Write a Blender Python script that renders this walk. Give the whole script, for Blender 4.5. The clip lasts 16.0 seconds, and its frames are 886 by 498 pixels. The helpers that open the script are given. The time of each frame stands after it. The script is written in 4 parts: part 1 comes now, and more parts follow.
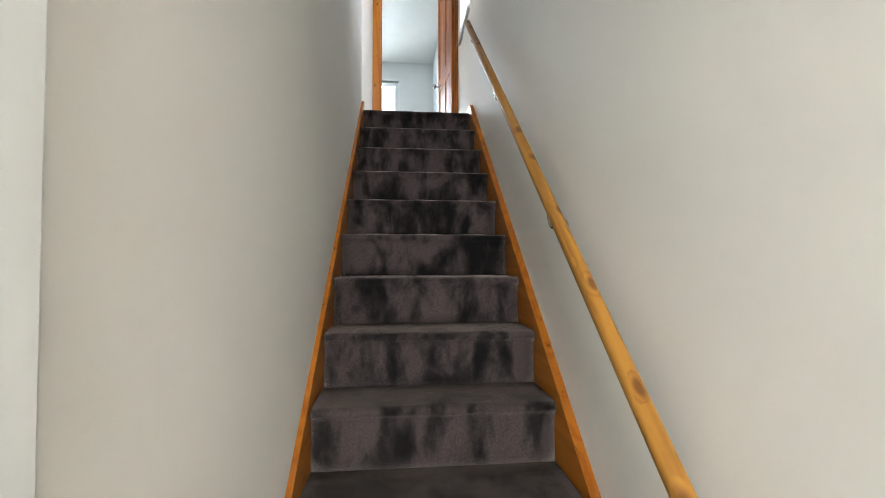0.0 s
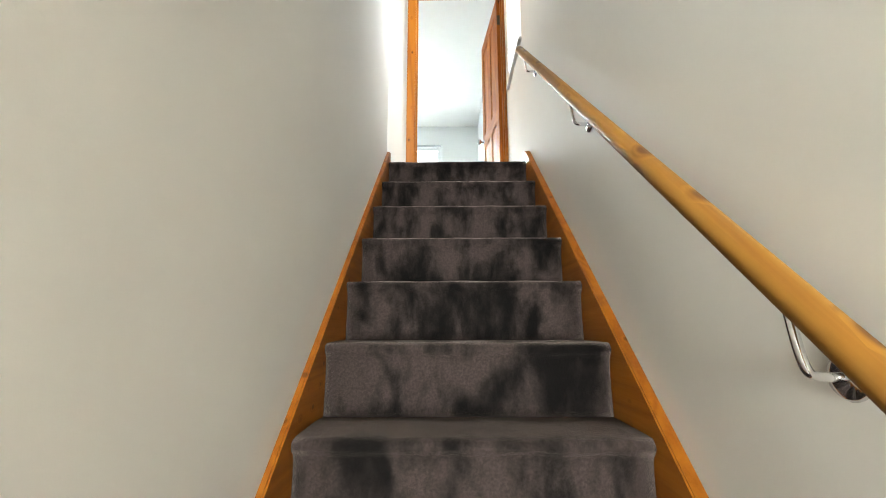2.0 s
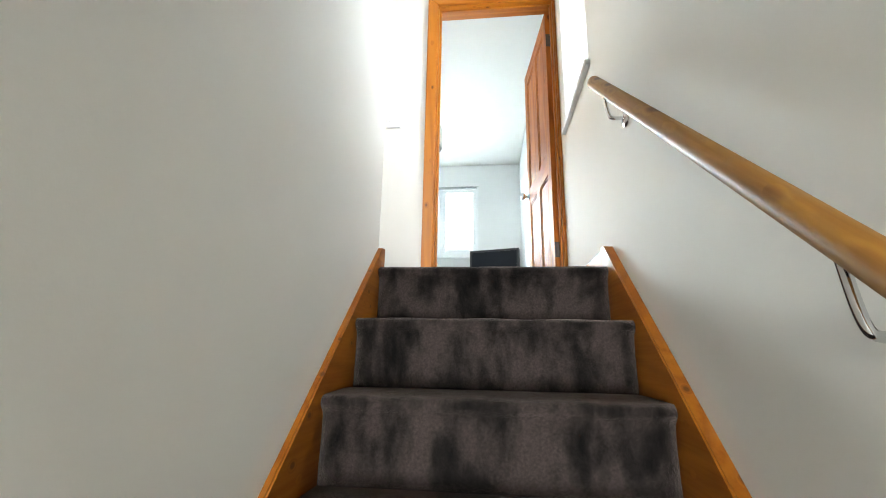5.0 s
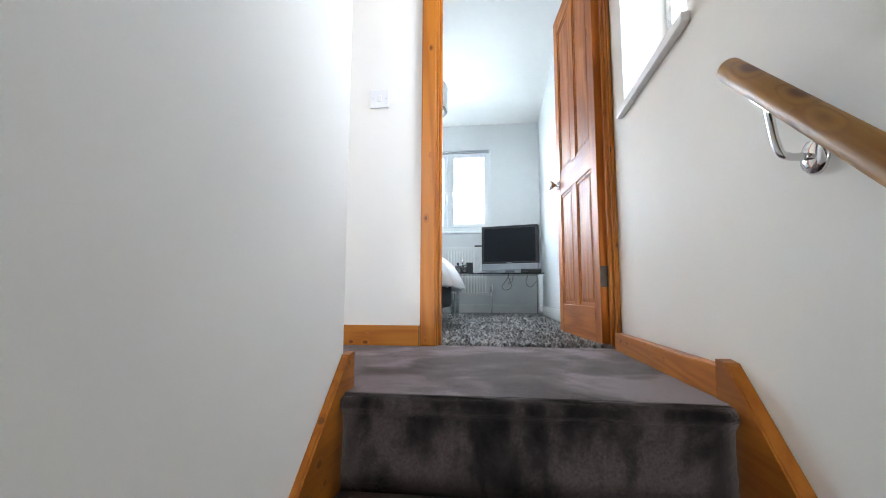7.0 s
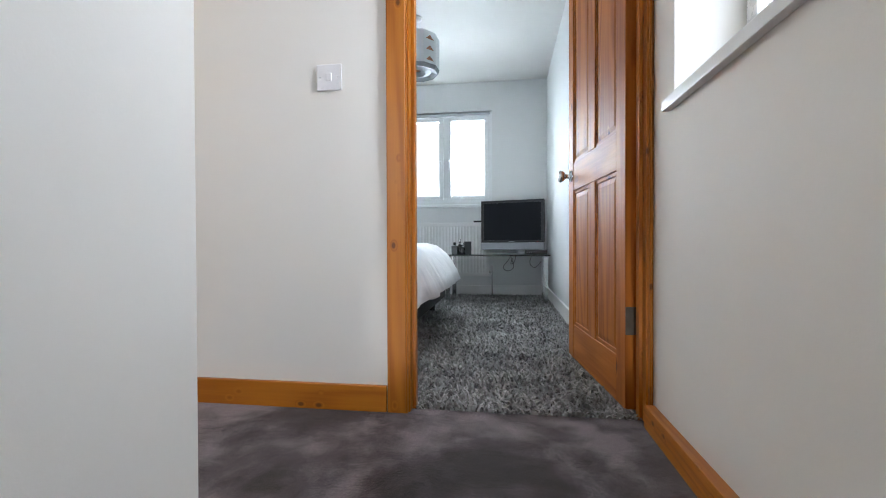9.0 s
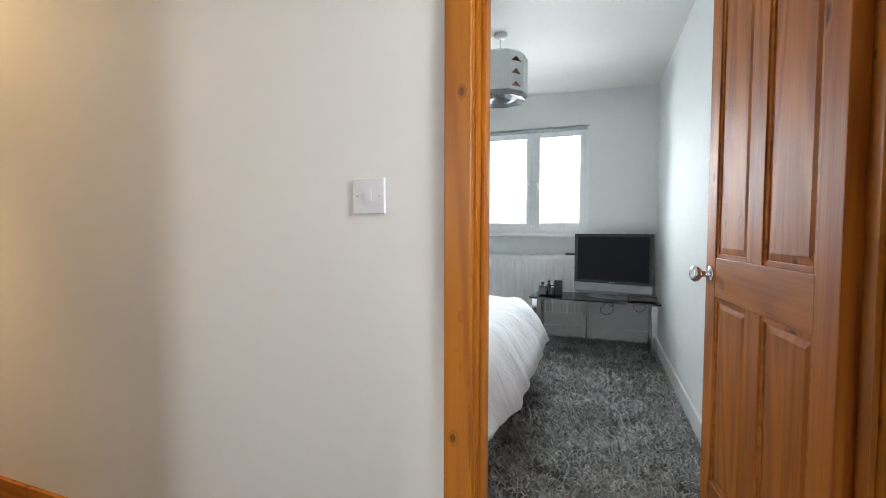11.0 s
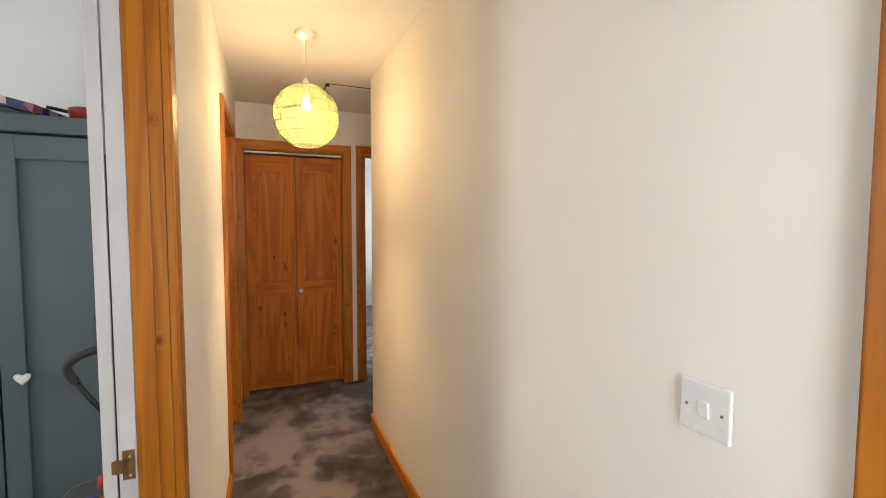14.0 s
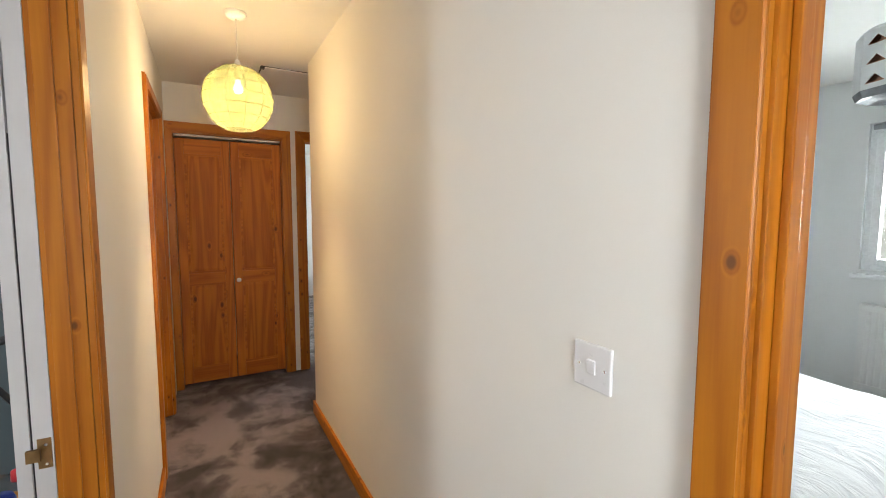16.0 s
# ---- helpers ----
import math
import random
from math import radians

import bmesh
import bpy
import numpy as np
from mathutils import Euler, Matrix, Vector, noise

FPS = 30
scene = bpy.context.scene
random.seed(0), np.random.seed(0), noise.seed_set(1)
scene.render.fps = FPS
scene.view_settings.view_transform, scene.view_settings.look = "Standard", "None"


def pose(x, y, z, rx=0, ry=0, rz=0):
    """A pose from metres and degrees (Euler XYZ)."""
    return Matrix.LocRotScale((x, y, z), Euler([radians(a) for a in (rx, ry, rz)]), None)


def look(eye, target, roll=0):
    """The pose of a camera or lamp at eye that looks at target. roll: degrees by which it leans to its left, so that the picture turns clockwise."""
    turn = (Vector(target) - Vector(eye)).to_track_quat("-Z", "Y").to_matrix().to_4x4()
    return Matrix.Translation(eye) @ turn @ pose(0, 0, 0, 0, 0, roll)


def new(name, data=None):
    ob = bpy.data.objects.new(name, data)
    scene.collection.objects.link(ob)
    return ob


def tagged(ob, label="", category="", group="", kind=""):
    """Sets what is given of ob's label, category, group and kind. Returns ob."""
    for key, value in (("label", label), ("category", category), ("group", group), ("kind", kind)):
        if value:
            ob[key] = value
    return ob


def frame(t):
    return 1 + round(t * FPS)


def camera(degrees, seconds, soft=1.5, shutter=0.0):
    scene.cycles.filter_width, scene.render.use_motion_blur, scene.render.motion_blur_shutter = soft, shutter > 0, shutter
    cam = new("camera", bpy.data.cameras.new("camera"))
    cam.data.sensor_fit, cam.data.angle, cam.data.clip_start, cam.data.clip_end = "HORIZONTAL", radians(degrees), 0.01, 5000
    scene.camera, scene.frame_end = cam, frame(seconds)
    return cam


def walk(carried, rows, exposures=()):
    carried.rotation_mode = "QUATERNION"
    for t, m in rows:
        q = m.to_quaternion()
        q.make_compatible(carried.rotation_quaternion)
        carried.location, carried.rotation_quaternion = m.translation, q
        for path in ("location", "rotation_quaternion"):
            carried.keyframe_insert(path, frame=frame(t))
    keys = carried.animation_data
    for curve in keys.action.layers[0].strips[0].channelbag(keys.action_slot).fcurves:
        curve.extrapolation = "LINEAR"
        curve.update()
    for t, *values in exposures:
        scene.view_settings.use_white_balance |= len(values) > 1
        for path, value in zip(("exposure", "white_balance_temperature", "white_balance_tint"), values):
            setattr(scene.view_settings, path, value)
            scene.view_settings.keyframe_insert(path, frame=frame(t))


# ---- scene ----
cam = camera(91.7, 16.0, soft=1.0)
PATH = [
    (0, (-0.126, -3.147, -1.098), (0.065, -1.156, -1.047), 0.0),
    (0.5, (-0.089, -2.944, -1.095), (0.051, -0.954, -0.946), 0.2),
    (1, (-0.064, -2.739, -1.069), (0.018, -0.753, -0.849), 0.1),
    (1.5, (-0.064, -2.52, -1.041), (-0.039, -0.54, -0.758), 0.1),
    (2, (-0.063, -2.318, -0.936), (-0.092, -0.351, -0.574), -0.1),
    (2.5, (-0.041, -2.175, -0.879), (-0.102, -0.217, -0.474), 0.1),
    (3, (-0.002, -2.018, -0.753), (-0.1, -0.069, -0.311), 0.1),
    (3.5, (-0.026, -1.888, -0.703), (-0.146, 0.053, -0.235), 0.3),
    (4, (-0.03, -1.726, -0.519), (-0.189, 0.208, -0.036), 0.3),
    (4.5, (-0.015, -1.587, -0.373), (-0.209, 0.341, 0.121), 0.7),
    (6.8, (-0.061, -0.965, 0.119), (-0.315, 1.006, 0.343), 0.4),
    (7, (-0.068, -0.906, 0.213), (-0.329, 1.066, 0.426), 0.2),
    (7.5, (-0.055, -0.776, 0.301), (-0.32, 1.199, 0.474), 0.2),
    (8, (-0.041, -0.659, 0.458), (-0.312, 1.319, 0.565), 0.1),
    (8.2, (-0.031, -0.619, 0.457), (-0.305, 1.361, 0.53), -0.0),
    (10.3, (-0.024, -0.136, 0.839), (-0.459, 1.814, 0.759), 0.2),
    (10.5, (-0.047, -0.087, 0.881), (-0.558, 1.845, 0.797), 0.2),
    (11, (-0.078, -0.016, 1.015), (-0.755, 1.864, 0.924), 0.1),
    (11.5, (-0.083, 0.074, 1.062), (-0.976, 1.861, 0.959), 0.2),
    (12, (-0.087, 0.12, 1.196), (-1.238, 1.753, 1.092), -0.0),
    (12.5, (-0.119, 0.168, 1.21), (-1.54, 1.572, 1.1), -0.1),
    (13, (-0.153, 0.229, 1.278), (-1.804, 1.352, 1.166), -0.1),
    (13.5, (-0.154, 0.246, 1.376), (-1.948, 1.122, 1.265), -0.0),
    (14, (-0.13, 0.252, 1.393), (-1.977, 1.01, 1.279), 0.1),
    (14.5, (-0.108, 0.249, 1.385), (-1.976, 0.95, 1.262), 0.3),
    (15, (-0.103, 0.244, 1.381), (-1.979, 0.925, 1.244), 0.2),
    (15.5, (-0.079, 0.255, 1.382), (-1.944, 0.962, 1.231), 0.0),
    (16, (-0.051, 0.281, 1.379), (-1.794, 1.247, 1.215), 0.1),
]
EXPOSURE = [
    (0.0, 1.1, 6200, 9), (1.5, 1.64, 6550, 7), (3.5, 1.98, 6650, 6), (4.5, 1.92, 6450, 5), (6.0, 1.6, 6000, 8), (7.0, 1.52, 5900, 10),
    (8.2, 1.08, 5900, 11), (10.5, 0.76, 6400, 11), (12.0, 0.70, 6500, 11), (13.0, 0.82, 6850, 11), (14.5, 1.0, 6850, 10), (16.0, 0.86, 6650, 10),
]
walk(cam, [(t, look(eye, target, roll)) for t, eye, target, roll in PATH], EXPOSURE)


# ---------------------------------------------------------------- light
world = bpy.data.worlds.new("overcast_sky")
scene.world = world
world.use_nodes = True
wn = world.node_tree.nodes
sky = wn.new("ShaderNodeTexSky")
sky.sky_type = "NISHITA"
sky.sun_disc = False
sky.sun_elevation = radians(38)
sky.sun_rotation = radians(20)
sky.air_density, sky.dust_density, sky.ozone_density = 1.0, 1.5, 1.0
world.node_tree.links.new(sky.outputs[0], wn["Background"].inputs[0])
wn["Background"].inputs[1].default_value = 0.13

sun = new("sun", bpy.data.lights.new("sun", "SUN"))
sun.data.energy, sun.data.angle, sun.data.color = 1.0, radians(15), (1.0, 0.95, 0.88)
sun.matrix_basis = look((2, 8, 12), (0, 0, 0))


def window_light(name, eye, target, width, height, power, tint=(0.9, 0.95, 1.0)):
    """The sky's light through a window's opening."""
    lamp = bpy.data.lights.new(name, "AREA")
    lamp.shape, lamp.size, lamp.size_y, lamp.energy, lamp.color = "RECTANGLE", width, height, power, tint
    ob = new(name, lamp)
    ob.matrix_basis = look(eye, target)
    return ob


window_light("daylight_bedroom", (-0.667, 5.2, 1.75), (-1.3, 0, 0.5), 1.7, 1.5, 200, (0.88, 0.97, 1.0))
window_light("daylight_landing", (0.66, 0.465, 1.44), (-1.2, 0.25, 0.8), 0.5, 0.96, 9.5)
# Fill lamp added at the end of the unseen hall, for the lower stairs.
window_light("hall_fill_light", (-0.02, -8.25, -1.1), (-0.1, 0, -0.4), 1.5, 1.7, 320, (1.0, 1.0, 0.95))
window_light("daylight_small_room", (-1.2, -2.42, 1.5), (-1.1, 0, 1.1), 0.42, 1.0, 13.5)
window_light("daylight_back_room", (-5.6, 3.3, 1.5), (-4.6, 1.0, 0.8), 1.0, 1.0, 30)

# ---------------------------------------------------------------- materials


def shader(name, rough=0.6, metal=0.0):
    m = bpy.data.materials.new(name)
    m.use_nodes = True
    n, l = m.node_tree.nodes, m.node_tree.links
    b = n["Principled BSDF"]
    b.inputs["Roughness"].default_value, b.inputs["Metallic"].default_value = rough, metal
    return m, n, l, b


def coords(n, l, scale=(1, 1, 1), kind="Object"):
    c, mp = n.new("ShaderNodeTexCoord"), n.new("ShaderNodeMapping")
    mp.inputs["Scale"].default_value = scale
    l.new(c.outputs[kind], mp.inputs[0])
    return mp.outputs[0]


def noise_tex(n, l, vec, scale, detail=4, rough=0.55, distort=0.0):
    t = n.new("ShaderNodeTexNoise")
    t.inputs["Scale"].default_value, t.inputs["Detail"].default_value = scale, detail
    t.inputs["Roughness"].default_value, t.inputs["Distortion"].default_value = rough, distort
    l.new(vec, t.inputs["Vector"])
    return t.outputs["Fac"]


def ramp(n, l, fac, stops):
    r = n.new("ShaderNodeValToRGB")
    e = r.color_ramp.elements
    while len(e) < len(stops):
        e.new(0.5)
    for el, (p, c) in zip(e, stops):
        el.position, el.color = p, (*c, 1)
    l.new(fac, r.inputs[0])
    return r.outputs[0]


def mixed(n, l, fac, a, b, mode="MIX"):
    m = n.new("ShaderNodeMix")
    m.data_type, m.blend_type = "RGBA", mode
    for sock, v in ((m.inputs[0], fac), (m.inputs[6], a), (m.inputs[7], b)):
        if isinstance(v, (int, float)):
            sock.default_value = v
        elif isinstance(v, tuple):
            sock.default_value = (*v, 1)
        else:
            l.new(v, sock)
    return m.outputs[2]


def calc(n, l, op, a, b=0.0, c=0.0):
    m = n.new("ShaderNodeMath")
    m.operation = op
    for sock, v in zip(m.inputs, (a, b, c)):
        if isinstance(v, (int, float)):
            sock.default_value = v
        else:
            l.new(v, sock)
    return m.outputs[0]


def bump(n, l, b, fac, strength, distance=0.002):
    k = n.new("ShaderNodeBump")
    k.inputs["Strength"].default_value, k.inputs["Distance"].default_value = strength, distance
    l.new(fac, k.inputs["Height"])
    l.new(k.outputs[0], b.inputs["Normal"])


def plain(name, colour, rough=0.5, metal=0.0, vary=0.12, scale=6.0, fine=90.0, relief=0.08):
    """A painted or moulded surface with faint cloudy wear and fine grain."""
    m, n, l, b = shader(name, rough, metal)
    v = coords(n, l)
    lo, hi = tuple(c * (1 - vary) for c in colour), tuple(min(1, c * (1 + vary * 0.6)) for c in colour)
    l.new(ramp(n, l, noise_tex(n, l, v, scale, 5), [(0.3, lo), (0.7, hi)]), b.inputs["Base Color"])
    f = noise_tex(n, l, v, fine, 3)
    if relief:
        bump(n, l, b, f, relief)
    l.new(calc(n, l, "MULTIPLY_ADD", f, 0.16, rough - 0.08), b.inputs["Roughness"])
    return m


def pine(name, axis, light=(0.53, 0.188, 0.013), dark=(0.32, 0.088, 0.005), rough=0.42, seed=0.0, coat=0.08, knots=(20.0, 13.0, 0.52), size=0.18):
    """Varnished knotty pine with its grain along one axis."""
    m, n, l, b = shader(name, rough)
    info, c = n.new("ShaderNodeObjectInfo"), n.new("ShaderNodeTexCoord")
    add = n.new("ShaderNodeVectorMath")
    add.operation = "MULTIPLY_ADD"
    l.new(info.outputs["Random"], add.inputs[0])
    add.inputs[1].default_value = (3.1, 2.3, 4.7)
    l.new(c.outputs["Object"], add.inputs[2])
    base = add.outputs[0]

    def stretched(s, along):
        mp = n.new("ShaderNodeMapping")
        sc = [s, s, s]
        sc[axis] = along
        mp.inputs["Scale"].default_value = sc
        mp.inputs["Location"].default_value = (seed, seed * 0.7, seed * 1.3)
        l.new(base, mp.inputs[0])
        return mp.outputs[0]

    knot_v = stretched(knots[0], knots[1])
    vor = n.new("ShaderNodeTexVoronoi")
    vor.inputs["Scale"].default_value = 1.0
    l.new(knot_v, vor.inputs["Vector"])
    sep = n.new("ShaderNodeSeparateColor")
    l.new(vor.outputs["Color"], sep.inputs[0])
    picked = calc(n, l, "GREATER_THAN", sep.outputs[0], knots[2])
    near = n.new("ShaderNodeMapRange")
    near.interpolation_type = "SMOOTHSTEP"
    near.inputs["From Min"].default_value, near.inputs["From Max"].default_value = size, size * 0.45
    l.new(vor.outputs["Distance"], near.inputs["Value"])
    knot = calc(n, l, "MULTIPLY", near.outputs[0], picked)
    halo = n.new("ShaderNodeMapRange")
    halo.interpolation_type = "SMOOTHSTEP"
    halo.inputs["From Min"].default_value, halo.inputs["From Max"].default_value = size * 1.75, size * 0.8
    l.new(vor.outputs["Distance"], halo.inputs["Value"])
    halo_f = calc(n, l, "MULTIPLY", halo.outputs[0], picked)
    warp = calc(n, l, "MULTIPLY", halo_f, 0.12)
    broad = noise_tex(n, l, stretched(6.0, 0.5), 1.0, 2, 0.45, 0.5)
    rings = calc(n, l, "SINE", calc(n, l, "MULTIPLY", calc(n, l, "ADD", broad, warp), 48.0))
    fibre = noise_tex(n, l, stretched(150.0, 5.0), 1.0, 3)
    lines = calc(n, l, "MULTIPLY_ADD", rings, 0.21, calc(n, l, "MULTIPLY_ADD", fibre, 0.5, 0.2))
    col = ramp(n, l, lines, [(0.12, light), (0.45, tuple((a * 1.3 + d * 0.7) / 2 for a, d in zip(light, dark))), (0.85, dark)])
    cloud = noise_tex(n, l, stretched(5.0, 1.0), 1.0, 3)
    col = mixed(n, l, calc(n, l, "MULTIPLY", cloud, 0.35), col, tuple(c * 0.7 for c in dark), "MIX")
    col = mixed(n, l, calc(n, l, "MULTIPLY", halo_f, 0.24), col, tuple(c * 0.8 for c in dark))
    col = mixed(n, l, calc(n, l, "MULTIPLY", knot, 0.82), col, (0.085, 0.025, 0.006))
    l.new(col, b.inputs["Base Color"])
    l.new(calc(n, l, "MULTIPLY_ADD", fibre, 0.14, rough - 0.06), b.inputs["Roughness"])
    b.inputs["Coat Weight"].default_value, b.inputs["Coat Roughness"].default_value = coat, 0.3
    b.inputs["Specular IOR Level"].default_value = 0.32
    bump(n, l, b, lines, 0.12, 0.001)
    return m


def wall_paint(name, colour):
    """Emulsion on plaster: roller stipple, faint long waves and scuffs."""
    m, n, l, b = shader(name, 0.72)
    v = coords(n, l)
    big = noise_tex(n, l, v, 1.3, 4, 0.6)
    fine = noise_tex(n, l, v, 260, 2)
    mid = noise_tex(n, l, v, 28, 3)
    col = ramp(n, l, big, [(0.25, tuple(c * 0.94 for c in colour)), (0.75, colour)])
    scuff = noise_tex(n, l, coords(n, l, (1, 1, 4)), 9, 6, 0.7)
    mask = ramp(n, l, scuff, [(0.70, (0, 0, 0)), (0.80, (0.25, 0.25, 0.25))])
    l.new(mixed(n, l, mask, col, tuple(c * 0.86 for c in colour)), b.inputs["Base Color"])
    bump(n, l, b, calc(n, l, "MULTIPLY_ADD", mid, 0.9, calc(n, l, "MULTIPLY", fine, 0.5)), 0.16, 0.002)
    return m


def plush(name, dark, mid, light, streak=(5.0, 5.0, 5.0), stops=(0.42, 0.51, 0.62), sheen=0.4):
    """Cut-pile carpet whose nap lies in brushed patches."""
    m, n, l, b = shader(name, 0.95)
    b.inputs["Specular IOR Level"].default_value = 0.15
    info, c, off = n.new("ShaderNodeObjectInfo"), n.new("ShaderNodeTexCoord"), n.new("ShaderNodeVectorMath")
    off.operation = "MULTIPLY_ADD"
    l.new(info.outputs["Random"], off.inputs[0])
    off.inputs[1].default_value = (7.3, 3.1, 5.9)
    l.new(c.outputs["Object"], off.inputs[2])

    def scaled(s):
        mp = n.new("ShaderNodeMapping")
        mp.inputs["Scale"].default_value = s
        l.new(off.outputs[0], mp.inputs[0])
        return mp.outputs[0]

    v = scaled(streak)
    patch = noise_tex(n, l, v, 1.0, 3, 0.5, 0.5)
    small = noise_tex(n, l, scaled(tuple(s * 3.1 for s in streak)), 1.0, 4, 0.6, 0.2)
    pile = noise_tex(n, l, coords(n, l), 620, 2)
    f = calc(n, l, "MULTIPLY_ADD", small, 0.32, calc(n, l, "MULTIPLY", patch, 0.72))
    col = ramp(n, l, f, list(zip(stops, (dark, mid, light))))
    col = mixed(n, l, 0.55, col, ramp(n, l, pile, [(0.3, (0.45, 0.45, 0.45)), (0.7, (1.3, 1.3, 1.3))]), "MULTIPLY")
    clump = noise_tex(n, l, coords(n, l), 150, 3, 0.6)
    col = mixed(n, l, 0.5, col, ramp(n, l, clump, [(0.35, (0.5, 0.5, 0.5)), (0.65, (1.45, 1.42, 1.4))]), "MULTIPLY")
    l.new(col, b.inputs["Base Color"])
    b.inputs["Sheen Weight"].default_value, b.inputs["Sheen Roughness"].default_value = sheen, 0.35
    b.inputs["Sheen Tint"].default_value = (0.80, 0.66, 0.61, 1)
    bump(n, l, b, calc(n, l, "MULTIPLY_ADD", clump, 0.8, calc(n, l, "MULTIPLY_ADD", pile, 0.6, f)), 0.6, 0.004)
    return m


PAINT = wall_paint("warm_white_emulsion", (0.80, 0.775, 0.725))
COOL_PAINT = wall_paint("cool_white_emulsion", (0.80, 0.815, 0.81))
CEILING_PAINT = wall_paint("white_ceiling_paint", (0.82, 0.81, 0.78))
GLOSS_WHITE = plain("white_gloss_paint", (0.80, 0.80, 0.79), 0.32, 0, 0.07, 3.0, 120, 0.05)
# An even off-white, darker than GLOSS_WHITE.
BACK_WHITE = plain("off_white_gloss", (0.60, 0.595, 0.60), 0.38, 0, 0.08, 4.0, 120, 0.05)
UPVC = plain("white_upvc", (0.83, 0.85, 0.86), 0.28, 0, 0.04, 3.0, 60, 0.02)
WHITE_PLASTIC = plain("white_moulded_plastic", (0.73, 0.72, 0.72), 0.3, 0, 0.03, 8.0, 60, 0.02)
PINE_X, PINE_Y, PINE_Z = pine("varnished_pine_x", 0), pine("varnished_pine_y", 1), pine("varnished_pine_z", 2)
DOOR_LIGHT, DOOR_DARK = (0.60, 0.190, 0.018), (0.31, 0.076, 0.006)
DOOR_Z, DOOR_X = pine("door_pine_upright", 2, DOOR_LIGHT, DOOR_DARK, 0.55, 2.0, 0.0, (11.0, 6.0, 0.72), 0.16), pine("door_pine_across", 0, DOOR_LIGHT, DOOR_DARK, 0.55, 5.0, 0.0, (11.0, 6.0, 0.70), 0.16)
RAIL_PINE = pine("handrail_pine", 2, (0.38, 0.182, 0.030), (0.21, 0.088, 0.013), 0.5, 7.0, 0.0, (24.0, 12.0, 0.60), 0.38)
# Pine darkened: the shade on the strings' inner faces is in its colour.
SHADED_STRING_PINE = pine("string_pine_shaded", 1, (0.40, 0.138, 0.011), (0.23, 0.062, 0.004), 0.42, 3.0)
# One plush carpet; stairwell shade and landing light are put into its two colours.
SHADED_STAIR_CARPET = plush("plush_carpet_stair_shade", (0.0022, 0.0017, 0.0017), (0.0105, 0.0081, 0.0076), (0.042, 0.0315, 0.0298), (8.0, 8.0, 4.0), (0.40, 0.47, 0.60), 0.34)
LIT_CARPET = plush("plush_carpet_lit", (0.030, 0.026, 0.0285), (0.080, 0.069, 0.0755), (0.215, 0.185, 0.198), (3.2, 3.2, 3.2), (0.41, 0.49, 0.59))
SHAG = plush("grey_shag_backing", (0.07, 0.069, 0.066), (0.18, 0.178, 0.17), (0.34, 0.335, 0.325), (9, 9, 9))
CHROME = plain("polished_chrome", (0.72, 0.72, 0.73), 0.12, 1.0, 0.05, 5, 60, 0.0)
BRASS = plain("worn_brass_latch", (0.42, 0.26, 0.12), 0.35, 1.0, 0.3, 40, 200, 0.1)
DARK_PLASTIC = plain("black_plastic", (0.014, 0.014, 0.016), 0.35, 0, 0.2, 10, 150, 0.03)


def glass(name, colour=(1, 1, 1), rough=0.0):
    m, n, l, b = shader(name, rough)
    b.inputs["Base Color"].default_value = (*colour, 1)
    b.inputs["Transmission Weight"].default_value, b.inputs["IOR"].default_value = 1.0, 1.45
    return m


CLEAR_GLASS, n, l, b = shader("clear_window_glass")
see, shine, both = n.new("ShaderNodeBsdfTransparent"), n.new("ShaderNodeBsdfGlossy"), n.new("ShaderNodeMixShader")
shine.inputs["Roughness"].default_value = 0.02
both.inputs[0].default_value = 0.06
l.new(see.outputs[0], both.inputs[1])
l.new(shine.outputs[0], both.inputs[2])
l.new(both.outputs[0], n["Material Output"].inputs[0])
FROSTED = glass("obscured_window_glass", (0.96, 0.98, 1.0), 0.35)

# ---------------------------------------------------------------- mesh helpers


def shape(bm, boxes):
    """Adds boxes (x0, x1, y0, y1, z0, z1) to a bmesh."""
    for x0, x1, y0, y1, z0, z1 in boxes:
        vs = [bm.verts.new((x, y, z)) for x in (x0, x1) for y in (y0, y1) for z in (z0, z1)]
        for f in ((0, 1, 3, 2), (4, 6, 7, 5), (0, 4, 5, 1), (2, 3, 7, 6), (0, 2, 6, 4), (1, 5, 7, 3)):
            bm.faces.new([vs[i] for i in f])
    return bm


def boxed(*boxes, edge=0.0, segments=2):
    bm = shape(bmesh.new(), boxes)
    if edge:
        bmesh.ops.bevel(bm, geom=bm.edges[:], offset=edge, segments=segments, profile=0.6, affect="EDGES")
    bmesh.ops.recalc_face_normals(bm, faces=bm.faces[:])
    return bm


def turned(profile, steps=24, m=None):
    """A lathe: (radius, height) pairs turned about z."""
    bm = bmesh.new()
    rows = []
    for r, z in profile:
        if r < 1e-5:
            rows.append([bm.verts.new((0, 0, z))])
        else:
            rows.append([bm.verts.new((r * math.cos(a), r * math.sin(a), z)) for a in (2 * math.pi * k / steps for k in range(steps))])
    for a, b in zip(rows, rows[1:]):
        for k in range(steps):
            ring = [a[k % len(a)], a[(k + 1) % len(a)], b[(k + 1) % len(b)], b[k % len(b)]]
            ring = list(dict.fromkeys(ring))
            if len(ring) > 2:
                bm.faces.new(ring)
    bmesh.ops.recalc_face_normals(bm, faces=bm.faces[:])
    if m is not None:
        bm.transform(m)
    return bm


